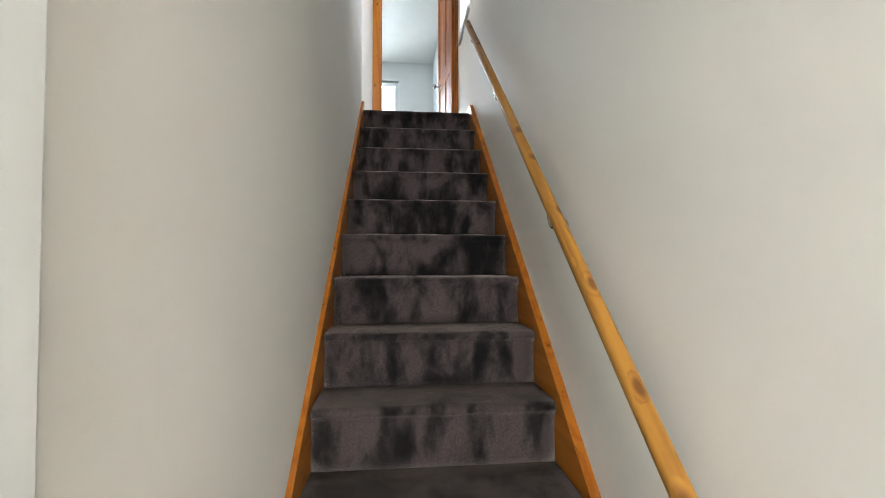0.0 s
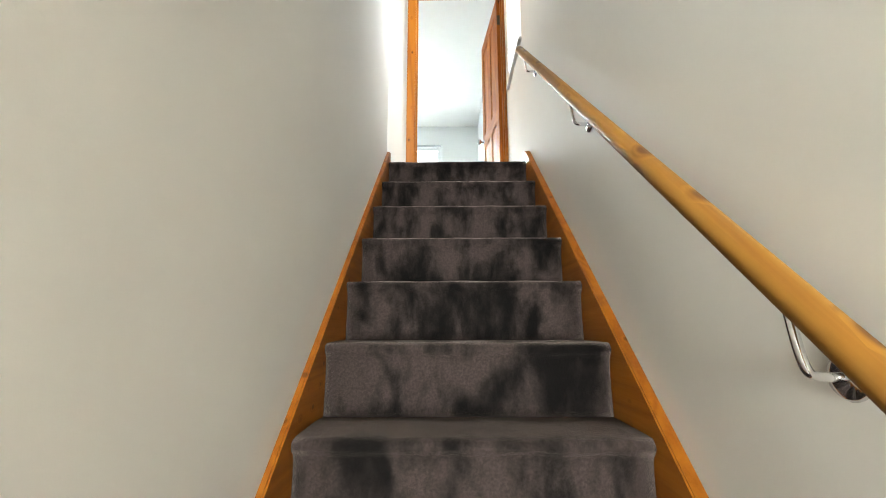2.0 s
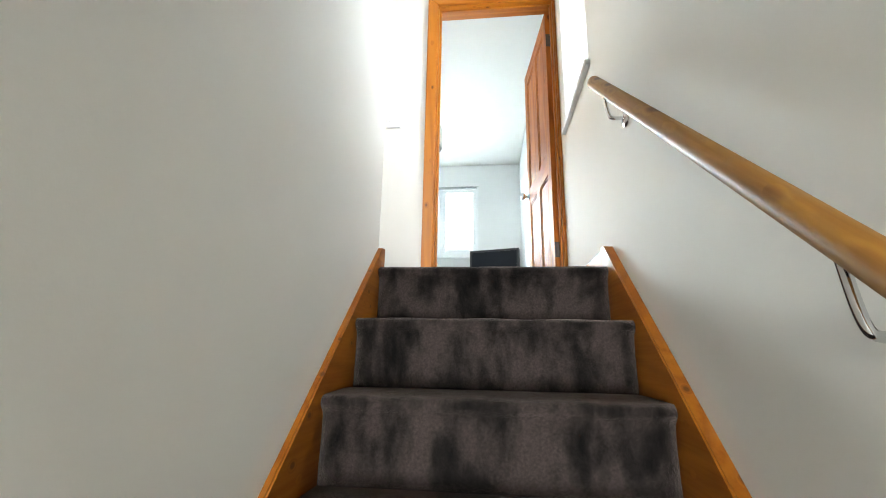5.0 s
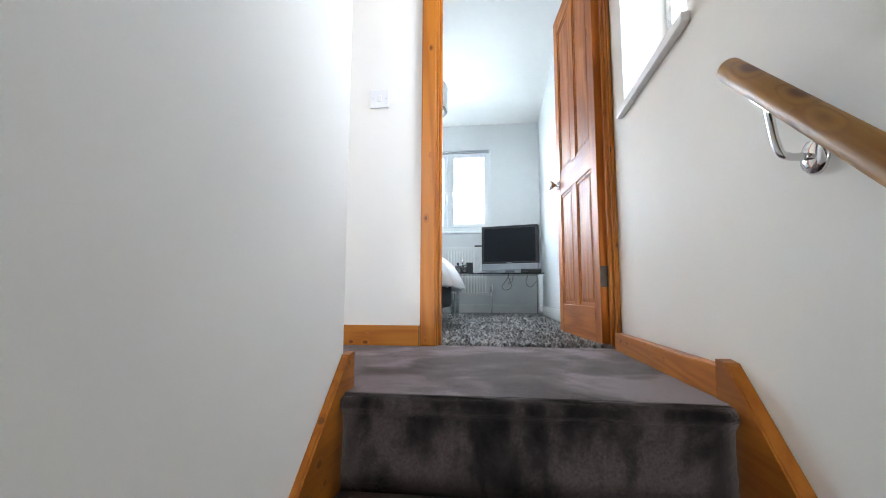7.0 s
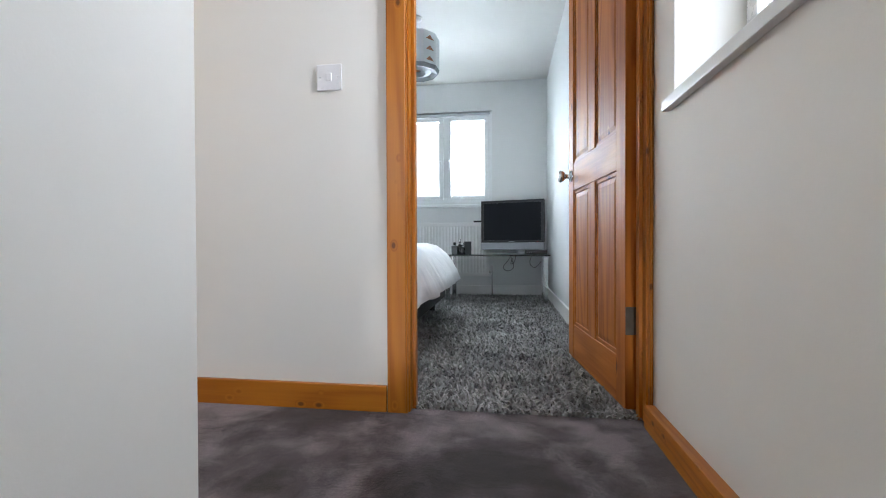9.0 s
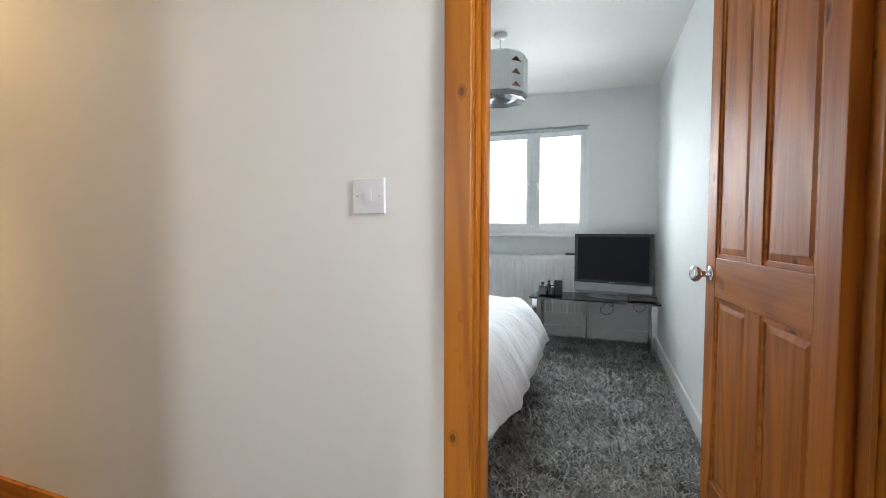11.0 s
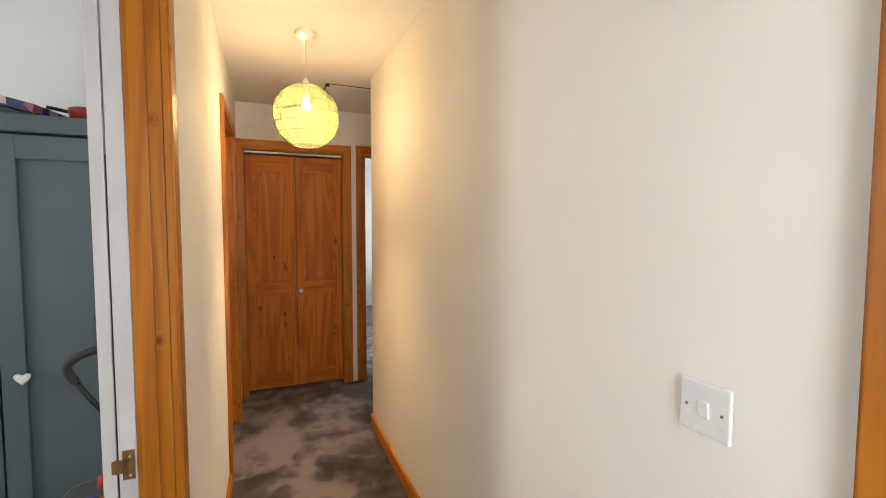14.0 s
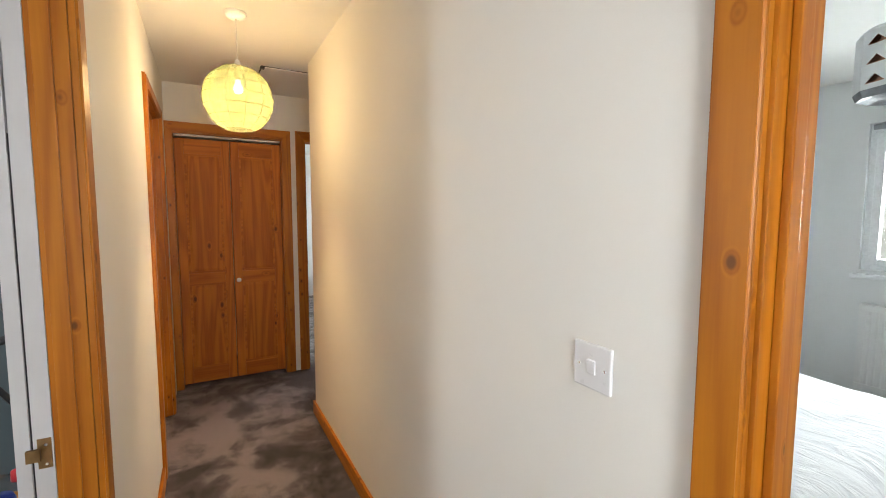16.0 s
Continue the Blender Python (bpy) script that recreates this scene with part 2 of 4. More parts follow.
def tube(points, radius, steps=12):
    """A round bar along points."""
    bm = bmesh.new()
    pts = [Vector(p) for p in points]
    rows, side = [], None
    for k, p in enumerate(pts):
        d = (pts[min(k + 1, len(pts) - 1)] - pts[max(k - 1, 0)]).normalized()
        if side is None:
            side = d.orthogonal().normalized()
        side = (side - d * side.dot(d)).normalized()
        up = d.cross(side)
        rows.append([bm.verts.new(p + radius * (math.cos(a) * side + math.sin(a) * up)) for a in (2 * math.pi * i / steps for i in range(steps))])
    for a, b in zip(rows, rows[1:]):
        for k in range(steps):
            bm.faces.new((a[k], a[(k + 1) % steps], b[(k + 1) % steps], b[k]))
    bm.faces.new(rows[0][::-1])
    bm.faces.new(rows[-1])
    bmesh.ops.recalc_face_normals(bm, faces=bm.faces[:])
    return bm


def bent(points, rounds=3):
    """Smooths a line of points by cutting its corners."""
    pts = [Vector(p) for p in points]
    for _ in range(rounds):
        out = [pts[0]]
        for a, b in zip(pts, pts[1:]):
            out += [a.lerp(b, 0.25), a.lerp(b, 0.75)]
        pts = out + [pts[-1]]
    return pts


def part(name, bm, material, parent=None, label="", smooth=False):
    data = bpy.data.meshes.new(name)
    bm.to_mesh(data)
    bm.free()
    data.materials.append(material)
    if smooth:
        data.polygons.foreach_set("use_smooth", [True] * len(data.polygons))
    ob = new(name, data)
    ob.parent = parent
    return tagged(ob, label)


def thing(name, label, category, m=None, group="", kind=""):
    ob = new(name)
    ob.empty_display_size = 0.1
    if m is not None:
        ob.matrix_basis = m
    return tagged(ob, label, category, group, kind)


def structure(name, bm, material, label="", category="", smooth=False):
    return tagged(part(name, bm, material, None, label, smooth), "", category, "", "structure")

# ---------------------------------------------------------------- the shell
FZ = -2.535          # ground floor
CZ = 2.35            # landing ceiling
BZ = 2.295           # bedroom ceiling
RISE, GOING, STEPS = 0.195, 0.222, 13
LX, RX = -0.425, 0.41     # faces of the stair walls
WY = 0.91            # landing face of the bedroom wall
CY = 0.045           # passage face of the wall opposite
EX = -3.90           # end wall of the passage
BY = 4.22            # bedroom window wall
SX = -2.94           # corner of the passage

structure("wall_stairs_inner", boxed((LX - 0.12, LX, -2.772, CY - 0.106, FZ, CZ), (LX - 0.055, LX, CY - 0.106, CY, FZ, CZ)), PAINT, "warm white plastered wall beside the carpeted stairs", "wall")
structure("wall_outer", boxed((RX, RX + 0.27, -8.4, 0.19, FZ, CZ), (RX, RX + 0.27, 0.745, WY + 0.12, FZ, CZ), (RX, RX + 0.27, 0.19, 0.745, FZ, 0.90), (RX, RX + 0.27, 0.19, 0.745, 1.95, CZ)), PAINT, "warm white plastered outer wall with a window recess", "wall")
structure("wall_bedroom_outer", boxed((RX, RX + 0.27, WY + 0.12, BY + 0.3, -0.2, CZ)), COOL_PAINT, "cool white bedroom side wall", "wall")
# bedroom partition, with its doorway
DL, DR, DH = -0.357, 0.41, 1.945
structure("wall_bedroom_partition", boxed((SX, DL, WY, WY + 0.06, 0, CZ), (DL, DR, WY, WY + 0.06, DH, CZ)), PAINT, "warm white landing wall with a light switch", "wall")
structure("wall_bedroom_partition_inside", boxed((SX, DL, WY + 0.06, WY + 0.12, 0, CZ), (DL, DR, WY + 0.06, WY + 0.12, DH, CZ)), COOL_PAINT, "cool white bedroom partition wall", "wall")
structure("wall_bedroom_west", boxed((SX, SX + 0.06, WY + 0.12, BY, 0, CZ)), COOL_PAINT, "cool white bedroom wall", "wall")
structure("wall_passage_side", boxed((SX - 0.06, SX, WY, 3.3, 0, CZ)), PAINT, "warm white side wall of the passage", "wall")
WX0, WX1, WZ0, WZ1 = -1.24, -0.165, 1.0, 1.985
structure("wall_bedroom_window", boxed((SX, WX0, BY, BY + 0.3, -0.2, CZ), (WX1, RX, BY, BY + 0.3, -0.2, CZ), (WX0, WX1, BY, BY + 0.3, -0.2, WZ0), (WX0, WX1, BY, BY + 0.3, WZ1, CZ)), COOL_PAINT, "cool white bedroom wall with a casement window", "wall")
# passage wall opposite the bedroom: doorways to the small room and a closed door
A0, A1 = -1.279, -0.495
B0, B1 = -3.455, -2.645
wl = [(A1, LX - 0.055, CY - 0.106, CY, 0, CZ), (A0, A1, CY - 0.106, CY, 2.01, CZ), (B1, A0, CY - 0.106, CY, 0, CZ), (B0, B1, CY - 0.106, CY, 2.01, CZ), (EX, B0, CY - 0.106, CY, 0, CZ)]
structure("wall_passage", boxed(*wl), PAINT, "warm white passage wall with two pine doorways", "wall")
# end wall: folding cupboard doors and a doorway
C0, C1, CH = 0.072, 0.887, 2.007
E0, E1 = 1.03, 1.80
structure("wall_end", boxed((EX - 0.12, EX, CY - 0.106, C0, 0, CZ), (EX - 0.12, EX, C0, C1, CH, CZ), (EX - 0.12, EX, C1, E0, 0, CZ), (EX - 0.12, EX, E0, E1, 2.015, CZ), (EX - 0.12, EX, E1, 3.3, 0, CZ)), PAINT, "warm white end wall of the passage", "wall")
structure("wall_passage_far", boxed((EX, SX - 0.06, 3.18, 3.3, 0, CZ)), PAINT, "plain white wall", "wall")
structure("cupboard_back", boxed((EX - 0.75, EX - 0.7, 0.0, 0.98, 0, CZ)), PAINT, "plain cupboard back", "wall")

# ceilings
structure("ceiling_landing", boxed((EX, RX, CY, WY, CZ, CZ + 0.12), (EX, SX - 0.06, WY, 3.18, CZ, CZ + 0.12), (LX, RX, -2.74, CY, CZ, CZ + 0.12)), CEILING_PAINT, "white landing ceiling", "ceiling")
structure("ceiling_bedroom", boxed((SX + 0.06, RX, WY + 0.12, BY, BZ, CZ + 0.12)), CEILING_PAINT, "white bedroom ceiling", "ceiling")
structure("ceiling_small_room", boxed((-2.6, LX - 0.12, -2.5, CY - 0.106, CZ, CZ + 0.12)), CEILING_PAINT, "white ceiling", "ceiling")
structure("ceiling_back_room", boxed((-7.4, EX - 0.12, 1.0, 4.0, CZ, CZ + 0.12)), CEILING_PAINT, "white ceiling", "ceiling")
# Out of view; added to block sky light behind the folding doors.
structure("ceiling_cupboard", boxed((EX - 0.75, EX - 0.12, -0.06, 1.0, CZ, CZ + 0.12)), CEILING_PAINT, "unseen cupboard ceiling that keeps sky light out", "ceiling")
structure("ceiling_hall", boxed((-1.7, RX, -8.4, -2.74, -0.2, 0.0)), CEILING_PAINT, "white hall ceiling", "ceiling")
structure("wall_over_hall", boxed((LX, RX, -2.86, -2.74, 0.0, CZ)), PAINT, "plain wall over the stair foot", "wall")

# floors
structure("floor_landing", boxed((EX - 0.7, LX - 0.055, CY - 0.106, WY + 0.03, -0.03, 0.0), (LX - 0.055, LX, 0.0345, WY + 0.03, -0.03, 0.0), (LX, RX, 0.0345, WY + 0.03, -0.03, 0.0), (EX - 0.12, SX - 0.06, WY + 0.03, 3.3, -0.03, 0.0)), LIT_CARPET, "dark taupe plush landing carpet", "carpet")
structure("floor_bedroom", boxed((SX, RX, WY + 0.03, BY, -0.05, -0.008)), SHAG, "grey shag bedroom carpet", "carpet")
structure("floor_small_room", boxed((-2.6, LX - 0.12, -2.5, CY - 0.106, -0.05, -0.004)), LIT_CARPET, "dark carpet of the small room", "carpet")
structure("floor_back_room", boxed((-7.4, EX - 0.12, 1.0, 4.0, -0.05, -0.004)), SHAG, "grey carpet of the back room", "carpet")
structure("floor_hall", boxed((-1.7, RX, -8.4, -2.6, FZ - 0.1, FZ)), LIT_CARPET, "dark hall carpet", "carpet")

# unseen hall behind the stair foot, lengthened so its lamp falls off less
structure("wall_hall_side", boxed((-1.82, -1.7, -8.4, -2.74, FZ, 0)), PAINT, "plain hall wall", "wall")
structure("wall_hall_front", boxed((-1.7, -0.75, -8.52, -8.4, FZ, 0), (-0.75, RX + 0.27, -8.52, -8.4, FZ, -1.85), (-0.75, RX + 0.27, -8.52, -8.4, -0.35, 0)), PAINT, "plain unseen hall wall with an added opening", "wall")
structure("wall_hall_return", boxed((-1.7, LX - 0.12, -2.86, -2.74, FZ, 0)), PAINT, "plain hall wall", "wall")
structure("trim_hall_doorway", boxed((LX - 0.14, LX + 0.012, -3.62, -2.772, FZ, -0.2), edge=0.003), GLOSS_WHITE, "white gloss door lining at the stair foot", "door frame")
# small room and back room walls
structure("wall_small_room", boxed((-2.57, -2.45, -2.6, CY - 0.106, 0, CZ), (-2.45, -1.65, -2.62, -2.5, 0, CZ), (-0.6, LX - 0.12, -2.62, -2.5, 0, CZ), (-1.65, -0.6, -2.62, -2.5, 0, 0.95), (-1.65, -0.6, -2.62, -2.5, 2.05, CZ)), COOL_PAINT, "cool white small room wall", "wall")
structure("wall_back_room", boxed((-7.52, -7.4, 0.9, 4.0, 0, CZ), (-7.4, EX - 0.12, 0.88, 1.0, 0, CZ), (-7.4, -6.1, 4.0, 4.12, 0, CZ), (-5.1, EX - 0.12, 4.0, 4.12, 0, CZ), (-6.1, -5.1, 4.0, 4.12, 0, 0.95), (-6.1, -5.1, 4.0, 4.12, 2.05, CZ)), COOL_PAINT, "cool white back room wall", "wall")

# plaster nose where the stair wall meets the passage
bm = bmesh.new()
nose = [(LX - 0.03, CY), (LX, CY), (LX, 0.058), (LX - 0.004, 0.062), (LX - 0.03, 0.062)]
lo, hi = ([bm.verts.new((x, y, z)) for x, y in nose] for z in (0.0, CZ))
bm.faces.new(lo[::-1])
bm.faces.new(hi)
for k in range(len(nose)):
    j = (k + 1) % len(nose)
    bm.faces.new((lo[k], lo[j], hi[j], hi[k]))
bmesh.ops.recalc_face_normals(bm, faces=bm.faces[:])
structure("wall_nose", bm, PAINT, "plaster corner at the stair head", "wall")

# ---------------------------------------------------------------- stairs
stairs = thing("staircase", "straight pine staircase with dark plush carpet and low side strings", "stairs", kind="structure")


def step_mesh(deep=GOING + 0.03):
    """One carpeted step with a rolled nosing; its nosing lies at the origin."""
    bm = bmesh.new()
    prof = [(deep, -0.001), (deep * 0.6, 0.001), (0.02, 0.0), (0.006, -0.003), (-0.002, -0.010), (-0.004, -0.019), (0.000, -0.028), (0.007, -0.036), (0.012, -0.046), (0.014, -0.08), (0.013, -0.15), (0.010, -RISE - 0.004), (deep, -RISE - 0.004)]
    xs = [-0.405 + 0.78 * k / 16 for k in range(17)]
    rows = []
    for i, x in enumerate(xs):
        rows.append([bm.verts.new((x, y + 0.0022 * math.sin(i * 1.9 + j) * (1 if 1 < j < 11 else 0), z + 0.0016 * math.sin(i * 1.3 + 2 * j) * (1 if 0 < j < 11 else 0))) for j, (y, z) in enumerate(prof)])
    for a, b in zip(rows, rows[1:]):
        for j in range(len(prof)):
            bm.faces.new((a[j], a[(j + 1) % len(prof)], b[(j + 1) % len(prof)], b[j]))
    bm.faces.new(rows[0])
    bm.faces.new(rows[-1][::-1])
    bmesh.ops.recalc_face_normals(bm, faces=bm.faces[:])
    return bm


def string_mesh(x0, x1):
    """A side string: sloping top edge just over the nosings, plumb end at the landing."""
    s = RISE / GOING
    bm = bmesh.new()
    prof = [(0.085, 0.082), (0.045, 0.078), (-2.70, -2.70 * s + 0.046), (-2.70, -2.70 * s - 0.14), (-2.40, FZ), (-2.2, FZ), (0.085, -0.29)]
    a = [bm.verts.new((x0, y, z)) for y, z in prof]
    b = [bm.verts.new((x1, y, z)) for y, z in prof]
    bm.faces.new(a)
    bm.faces.new(b[::-1])
    for k in range(len(prof)):
        j = (k + 1) % len(prof)
        bm.faces.new((a[k], b[k], b[j], a[j]))
    bmesh.ops.recalc_face_normals(bm, faces=bm.faces[:])
    top = [e for e in bm.edges if all(v.co.z > v.co.y * s + 0.02 for v in e.verts)]
    bmesh.ops.bevel(bm, geom=top, offset=0.004, segments=2, affect="EDGES")
    return bm


part("string", string_mesh(LX + 0.001, LX + 0.018), SHADED_STRING_PINE, stairs, "varnished pine side string")
part("string", string_mesh(RX - 0.031, RX - 0.001), SHADED_STRING_PINE, stairs, "varnished pine side string")
part("step", step_mesh(0.035), SHADED_STAIR_CARPET, stairs, smooth=True)
step = part("step", step_mesh(), SHADED_STAIR_CARPET, stairs, smooth=True)
step.location = (0, -GOING, -RISE)
for k in range(2, STEPS):
    s = step.copy()
    scene.collection.objects.link(s)
    s.parent = stairs
    s.location = (0, -k * GOING, -k * RISE)

# landing skirting
structure("baseboard_landing", boxed((SX + 0.002, -0.408, WY - 0.016, WY - 0.001, 0, 0.085), edge=0.003), PINE_X, "varnished pine skirting board", "skirting")
structure("baseboard_corner", boxed((SX - 0.076, SX - 0.06 - 0.001, WY - 0.016, 3.17, 0, 0.085), (SX - 0.076, SX + 0.002, WY - 0.016, WY - 0.001, 0, 0.085), edge=0.003), PINE_Y, "varnished pine skirting board", "skirting")
structure("baseboard_outer", boxed((RX - 0.031, RX - 0.001, 0.0853, WY - 0.022, 0, 0.068), edge=0.003), PINE_Y, "varnished pine skirting board", "skirting")
structure("baseboard_passage", boxed((B1 + 0.07, A0 - 0.07, CY + 0.001, CY + 0.016, 0, 0.085), edge=0.003), PINE_X, "varnished pine skirting board", "skirting")

# ---------------------------------------------------------------- door frames and doors


def mitred(x0, x1, z0, z1, cut0, cut1, upright):
    """A casing board with mitred ends and softened face, 18 mm proud."""
    bm = bmesh.new()
    if upright:
        face = [(x0, z0), (x1, z0), (x1, z1 + cut1), (x0, z1 + cut0)]
    else:
        face = [(x0 + cut0, z0), (x1 - cut1, z0), (x1, z1), (x0, z1)]
    a = [bm.verts.new((x, -0.018, z)) for x, z in face]
    b = [bm.verts.new((x, -0.001, z)) for x, z in face]
    bm.faces.new(a)
    bm.faces.new(b[::-1])
    for k in range(4):
        j = (k + 1) % 4
        bm.faces.new((a[j], a[k], b[k], b[j]))
    bmesh.ops.recalc_face_normals(bm, faces=bm.faces[:])
    bmesh.ops.bevel(bm, geom=[e for e in bm.edges if all(v.co.y < -0.01 for v in e.verts)], offset=0.005, segments=3, affect="EDGES")
    return bm


def door_frame(name, m, w, h, depth, left=0.066, right=0.066, top=0.062, white_back=False, stop_at=0.062, stop=True):
    """A pine lining with stops and mitred casings; the clear opening is w by h, its front at y = 0."""
    f = thing(name, "varnished knotty pine door frame with mitred casings", "door frame", m, kind="structure")
    t, g = 0.024, 0.006
    cut = depth if not white_back else stop_at + 0.012
    part("lining", boxed((-t, 0, 0.0, cut, 0, h), edge=0.001), PINE_Z, f)
    part("lining", boxed((w, w + t, 0.0, cut, 0, h), edge=0.001), PINE_Z, f)
    part("head", boxed((-t, w + t, 0.0, cut, h, h + t), edge=0.001), PINE_X, f)
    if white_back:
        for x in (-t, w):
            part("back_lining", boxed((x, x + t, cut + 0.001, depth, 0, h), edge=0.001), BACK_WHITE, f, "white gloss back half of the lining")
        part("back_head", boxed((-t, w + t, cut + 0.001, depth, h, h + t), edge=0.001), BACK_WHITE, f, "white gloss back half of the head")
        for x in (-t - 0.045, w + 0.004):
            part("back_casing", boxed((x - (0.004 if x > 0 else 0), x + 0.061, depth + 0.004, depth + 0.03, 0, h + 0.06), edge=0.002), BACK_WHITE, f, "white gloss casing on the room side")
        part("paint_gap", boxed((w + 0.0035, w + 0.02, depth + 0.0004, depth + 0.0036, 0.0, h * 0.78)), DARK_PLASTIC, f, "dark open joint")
    if stop:
        part("stop", boxed((0.0005, 0.012, stop_at - 0.032, stop_at, 0, h - 0.012), edge=0.002), PINE_Z, f)
        part("stop", boxed((w - 0.012, w - 0.0005, stop_at - 0.032, stop_at, 0, h - 0.012), edge=0.002), PINE_Z, f)
        part("stop", boxed((0.0005, w - 0.0005, stop_at - 0.032, stop_at, h - 0.012, h - 0.0005), edge=0.002), PINE_X, f)
    part("casing", mitred(-g - left, -g, 0, h + g, top, 0, True), PINE_Z, f)
    part("casing", mitred(w + g, w + g + right, 0, h + g, 0, top, True), PINE_Z, f)
    part("casing", mitred(-g - left, w + g + right, h + g, h + g + top, left, right, False), PINE_X, f)
    return f


def raised_panel(x0, x1, z0, z1, y0, y1):
    """A fielded panel, bevelled on both faces."""
    bm = bmesh.new()
    e, d, mid = 0.035, 0.007, (y0 + y1) / 2
    for y, s in ((mid - 0.005, -1), (mid + 0.005, 1)):
        o = [bm.verts.new(p) for p in ((x0, y, z0), (x1, y, z0), (x1, y, z1), (x0, y, z1))]
        i = [bm.verts.new(p) for p in ((x0 + e, y + s * d, z0 + e), (x1 - e, y + s * d, z0 + e), (x1 - e, y + s * d, z1 - e), (x0 + e, y + s * d, z1 - e))]
        bm.faces.new(i)
        for k in range(4):
            j = (k + 1) % 4
            bm.faces.new((o[k], o[j], i[j], i[k]))
    bmesh.ops.recalc_face_normals(bm, faces=bm.faces[:])
    return bm


def moulding(x0, x1, z0, z1, y):
    """A slim bead round a panel."""
    s = 0.015
    return boxed((x0, x0 + s, y - 0.004, y + 0.004, z0, z1), (x1 - s, x1, y - 0.004, y + 0.004, z0, z1), (x0 + s, x1 - s, y - 0.004, y + 0.004, z0, z0 + s), (x0 + s, x1 - s, y - 0.004, y + 0.004, z1 - s, z1), edge=0.0015)


def panel_leaf(parent, w, h, th, stile, rails, columns, z0=0.008):
    """Stiles, rails, mullions and raised panels of one leaf, from x = 0 at the hinge."""
    inner = (w - stile * 2)
    part("stile", boxed((0, stile, 0, th, z0, h), edge=0.0025), DOOR_Z, parent)
    part("stile", boxed((w - stile, w, 0, th, z0, h), edge=0.0025), DOOR_Z, parent)
    for a, b in rails:
        part("rail", boxed((stile + 0.0005, w - stile - 0.0005, 0.0006, th - 0.0006, a, b), edge=0.0025), DOOR_X, parent)
    for (_, a), (b, _) in zip(rails, rails[1:]):
        mw = 0.085
        pw = (inner - mw * (columns - 1)) / columns
        for c in range(columns):
            x = stile + c * (pw + mw)
            part("panel", raised_panel(x, x + pw, a, b, 0, th), DOOR_Z, parent)
            for y in (0.009, th - 0.009):
                part("bead", moulding(x, x + pw, a, b, y), DOOR_X, parent)
            if c:
                part("mullion", boxed((x - mw, x, 0.0006, th - 0.0006, a + 0.0005, b - 0.0005), edge=0.0025), DOOR_Z, parent)


def knob_mesh(m):
    return turned([(0, 0), (0.026, 0), (0.027, 0.003), (0.024, 0.006), (0.012, 0.009), (0.010, 0.022), (0.012, 0.030), (0.022, 0.036), (0.028, 0.044), (0.028, 0.052), (0.023, 0.059), (0.012, 0.063), (0, 0.064)], 24, m)


door_frame("door_frame_1", pose(-0.332, WY, 0), 0.724, 1.92, 0.12, left=0.066, right=0.010)
leaf = thing("door_1", "open four-panel varnished pine door with chrome knobs", "door", pose(0.391, WY + 0.096, 0, 0, 0, 96), kind="structure")
panel_leaf(leaf, 0.716, 1.91, 0.035, 0.082, [(0.008, 0.165), (0.792, 0.922), (1.80, 1.91)], 2)
part("knob", knob_mesh(pose(0.668, 0.035, 0.865, -90, 0, 0)), CHROME, leaf, "polished chrome door knob", True)
part("knob", knob_mesh(pose(0.668, 0.0, 0.865, 90, 0, 0)), CHROME, leaf, "polished chrome door knob", True)
for z in (0.25, 1.65):
    part("hinge", boxed((-0.004, 0.001, -0.004, 0.034, z, z + 0.09), edge=0.001), plain("old_steel", (0.13, 0.11, 0.09), 0.5, 0.6, 0.2, 30, 150, 0.0), leaf, "dull steel butt hinge")

AX = -0.519
f2 = door_frame("door_frame_2", pose(AX, CY, 0, 0, 0, 180), 0.735, 1.975, 0.105, left=0.055, white_back=True, stop_at=0.058)
part("strike_plate", boxed((0.7325, 0.7348, 0.074, 0.098, 0.825, 0.892), edge=0.0008), BRASS, f2, "worn brass strike plate")
part("strike_lip", boxed((0.724, 0.7325, 0.092, 0.116, 0.845, 0.872), edge=0.0012), BRASS, f2, "worn brass latch lip")
for z in (0.835, 0.878):
    part("screw", turned([(0, 0), (0.004, 0), (0.003, 0.002), (0, 0.0022)], 10, pose(0.7324, 0.083, z, 0, -90, 0)), CHROME, f2)

door_frame("door_frame_3", pose(-2.67, CY, 0, 0, 0, 180), 0.76, 1.985, 0.105)
leaf3 = thing("door_3", "closed four-panel varnished pine door", "door", pose(-2.674, CY - 0.066, 0, 0, 0, 180), kind="structure")
panel_leaf(leaf3, 0.752, 1.978, 0.035, 0.10, [(0.008, 0.20), (0.83, 0.95), (1.86, 1.978)], 2)

door_frame("door_frame_4", pose(EX, 0.097, 0, 0, 0, 90), 0.765, 1.982, 0.12, left=0.07, right=0.07, top=0.075, stop=False)
fold = thing("folding_door", "closed pine bifold cupboard doors with a small white knob", "cupboard door", pose(EX - 0.02, 0.097, 0, 0, 0, 90), kind="structure")
for k in range(2):
    lf = new("leaf")
    lf.parent = fold
    lf.matrix_basis = pose(0.003 + k * 0.3815, 0.016, 0)
    panel_leaf(lf, 0.377, 1.95, 0.032, 0.062, [(0.022, 0.135), (0.82, 0.905), (1.835, 1.95)], 1, 0.022)
part("knob", turned([(0, 0), (0.012, 0.001), (0.007, 0.008), (0.008, 0.016), (0.017, 0.022), (0.018, 0.028), (0.011, 0.033), (0, 0.034)], 20, pose(0.415, 0.016, 0.835, 90, 0, 0)), WHITE_PLASTIC, fold, "small white glass-like knob", True)
part("track", boxed((0.002, 0.763, 0.012, 0.045, 1.966, 1.981)), WHITE_PLASTIC, fold, "white metal top track")
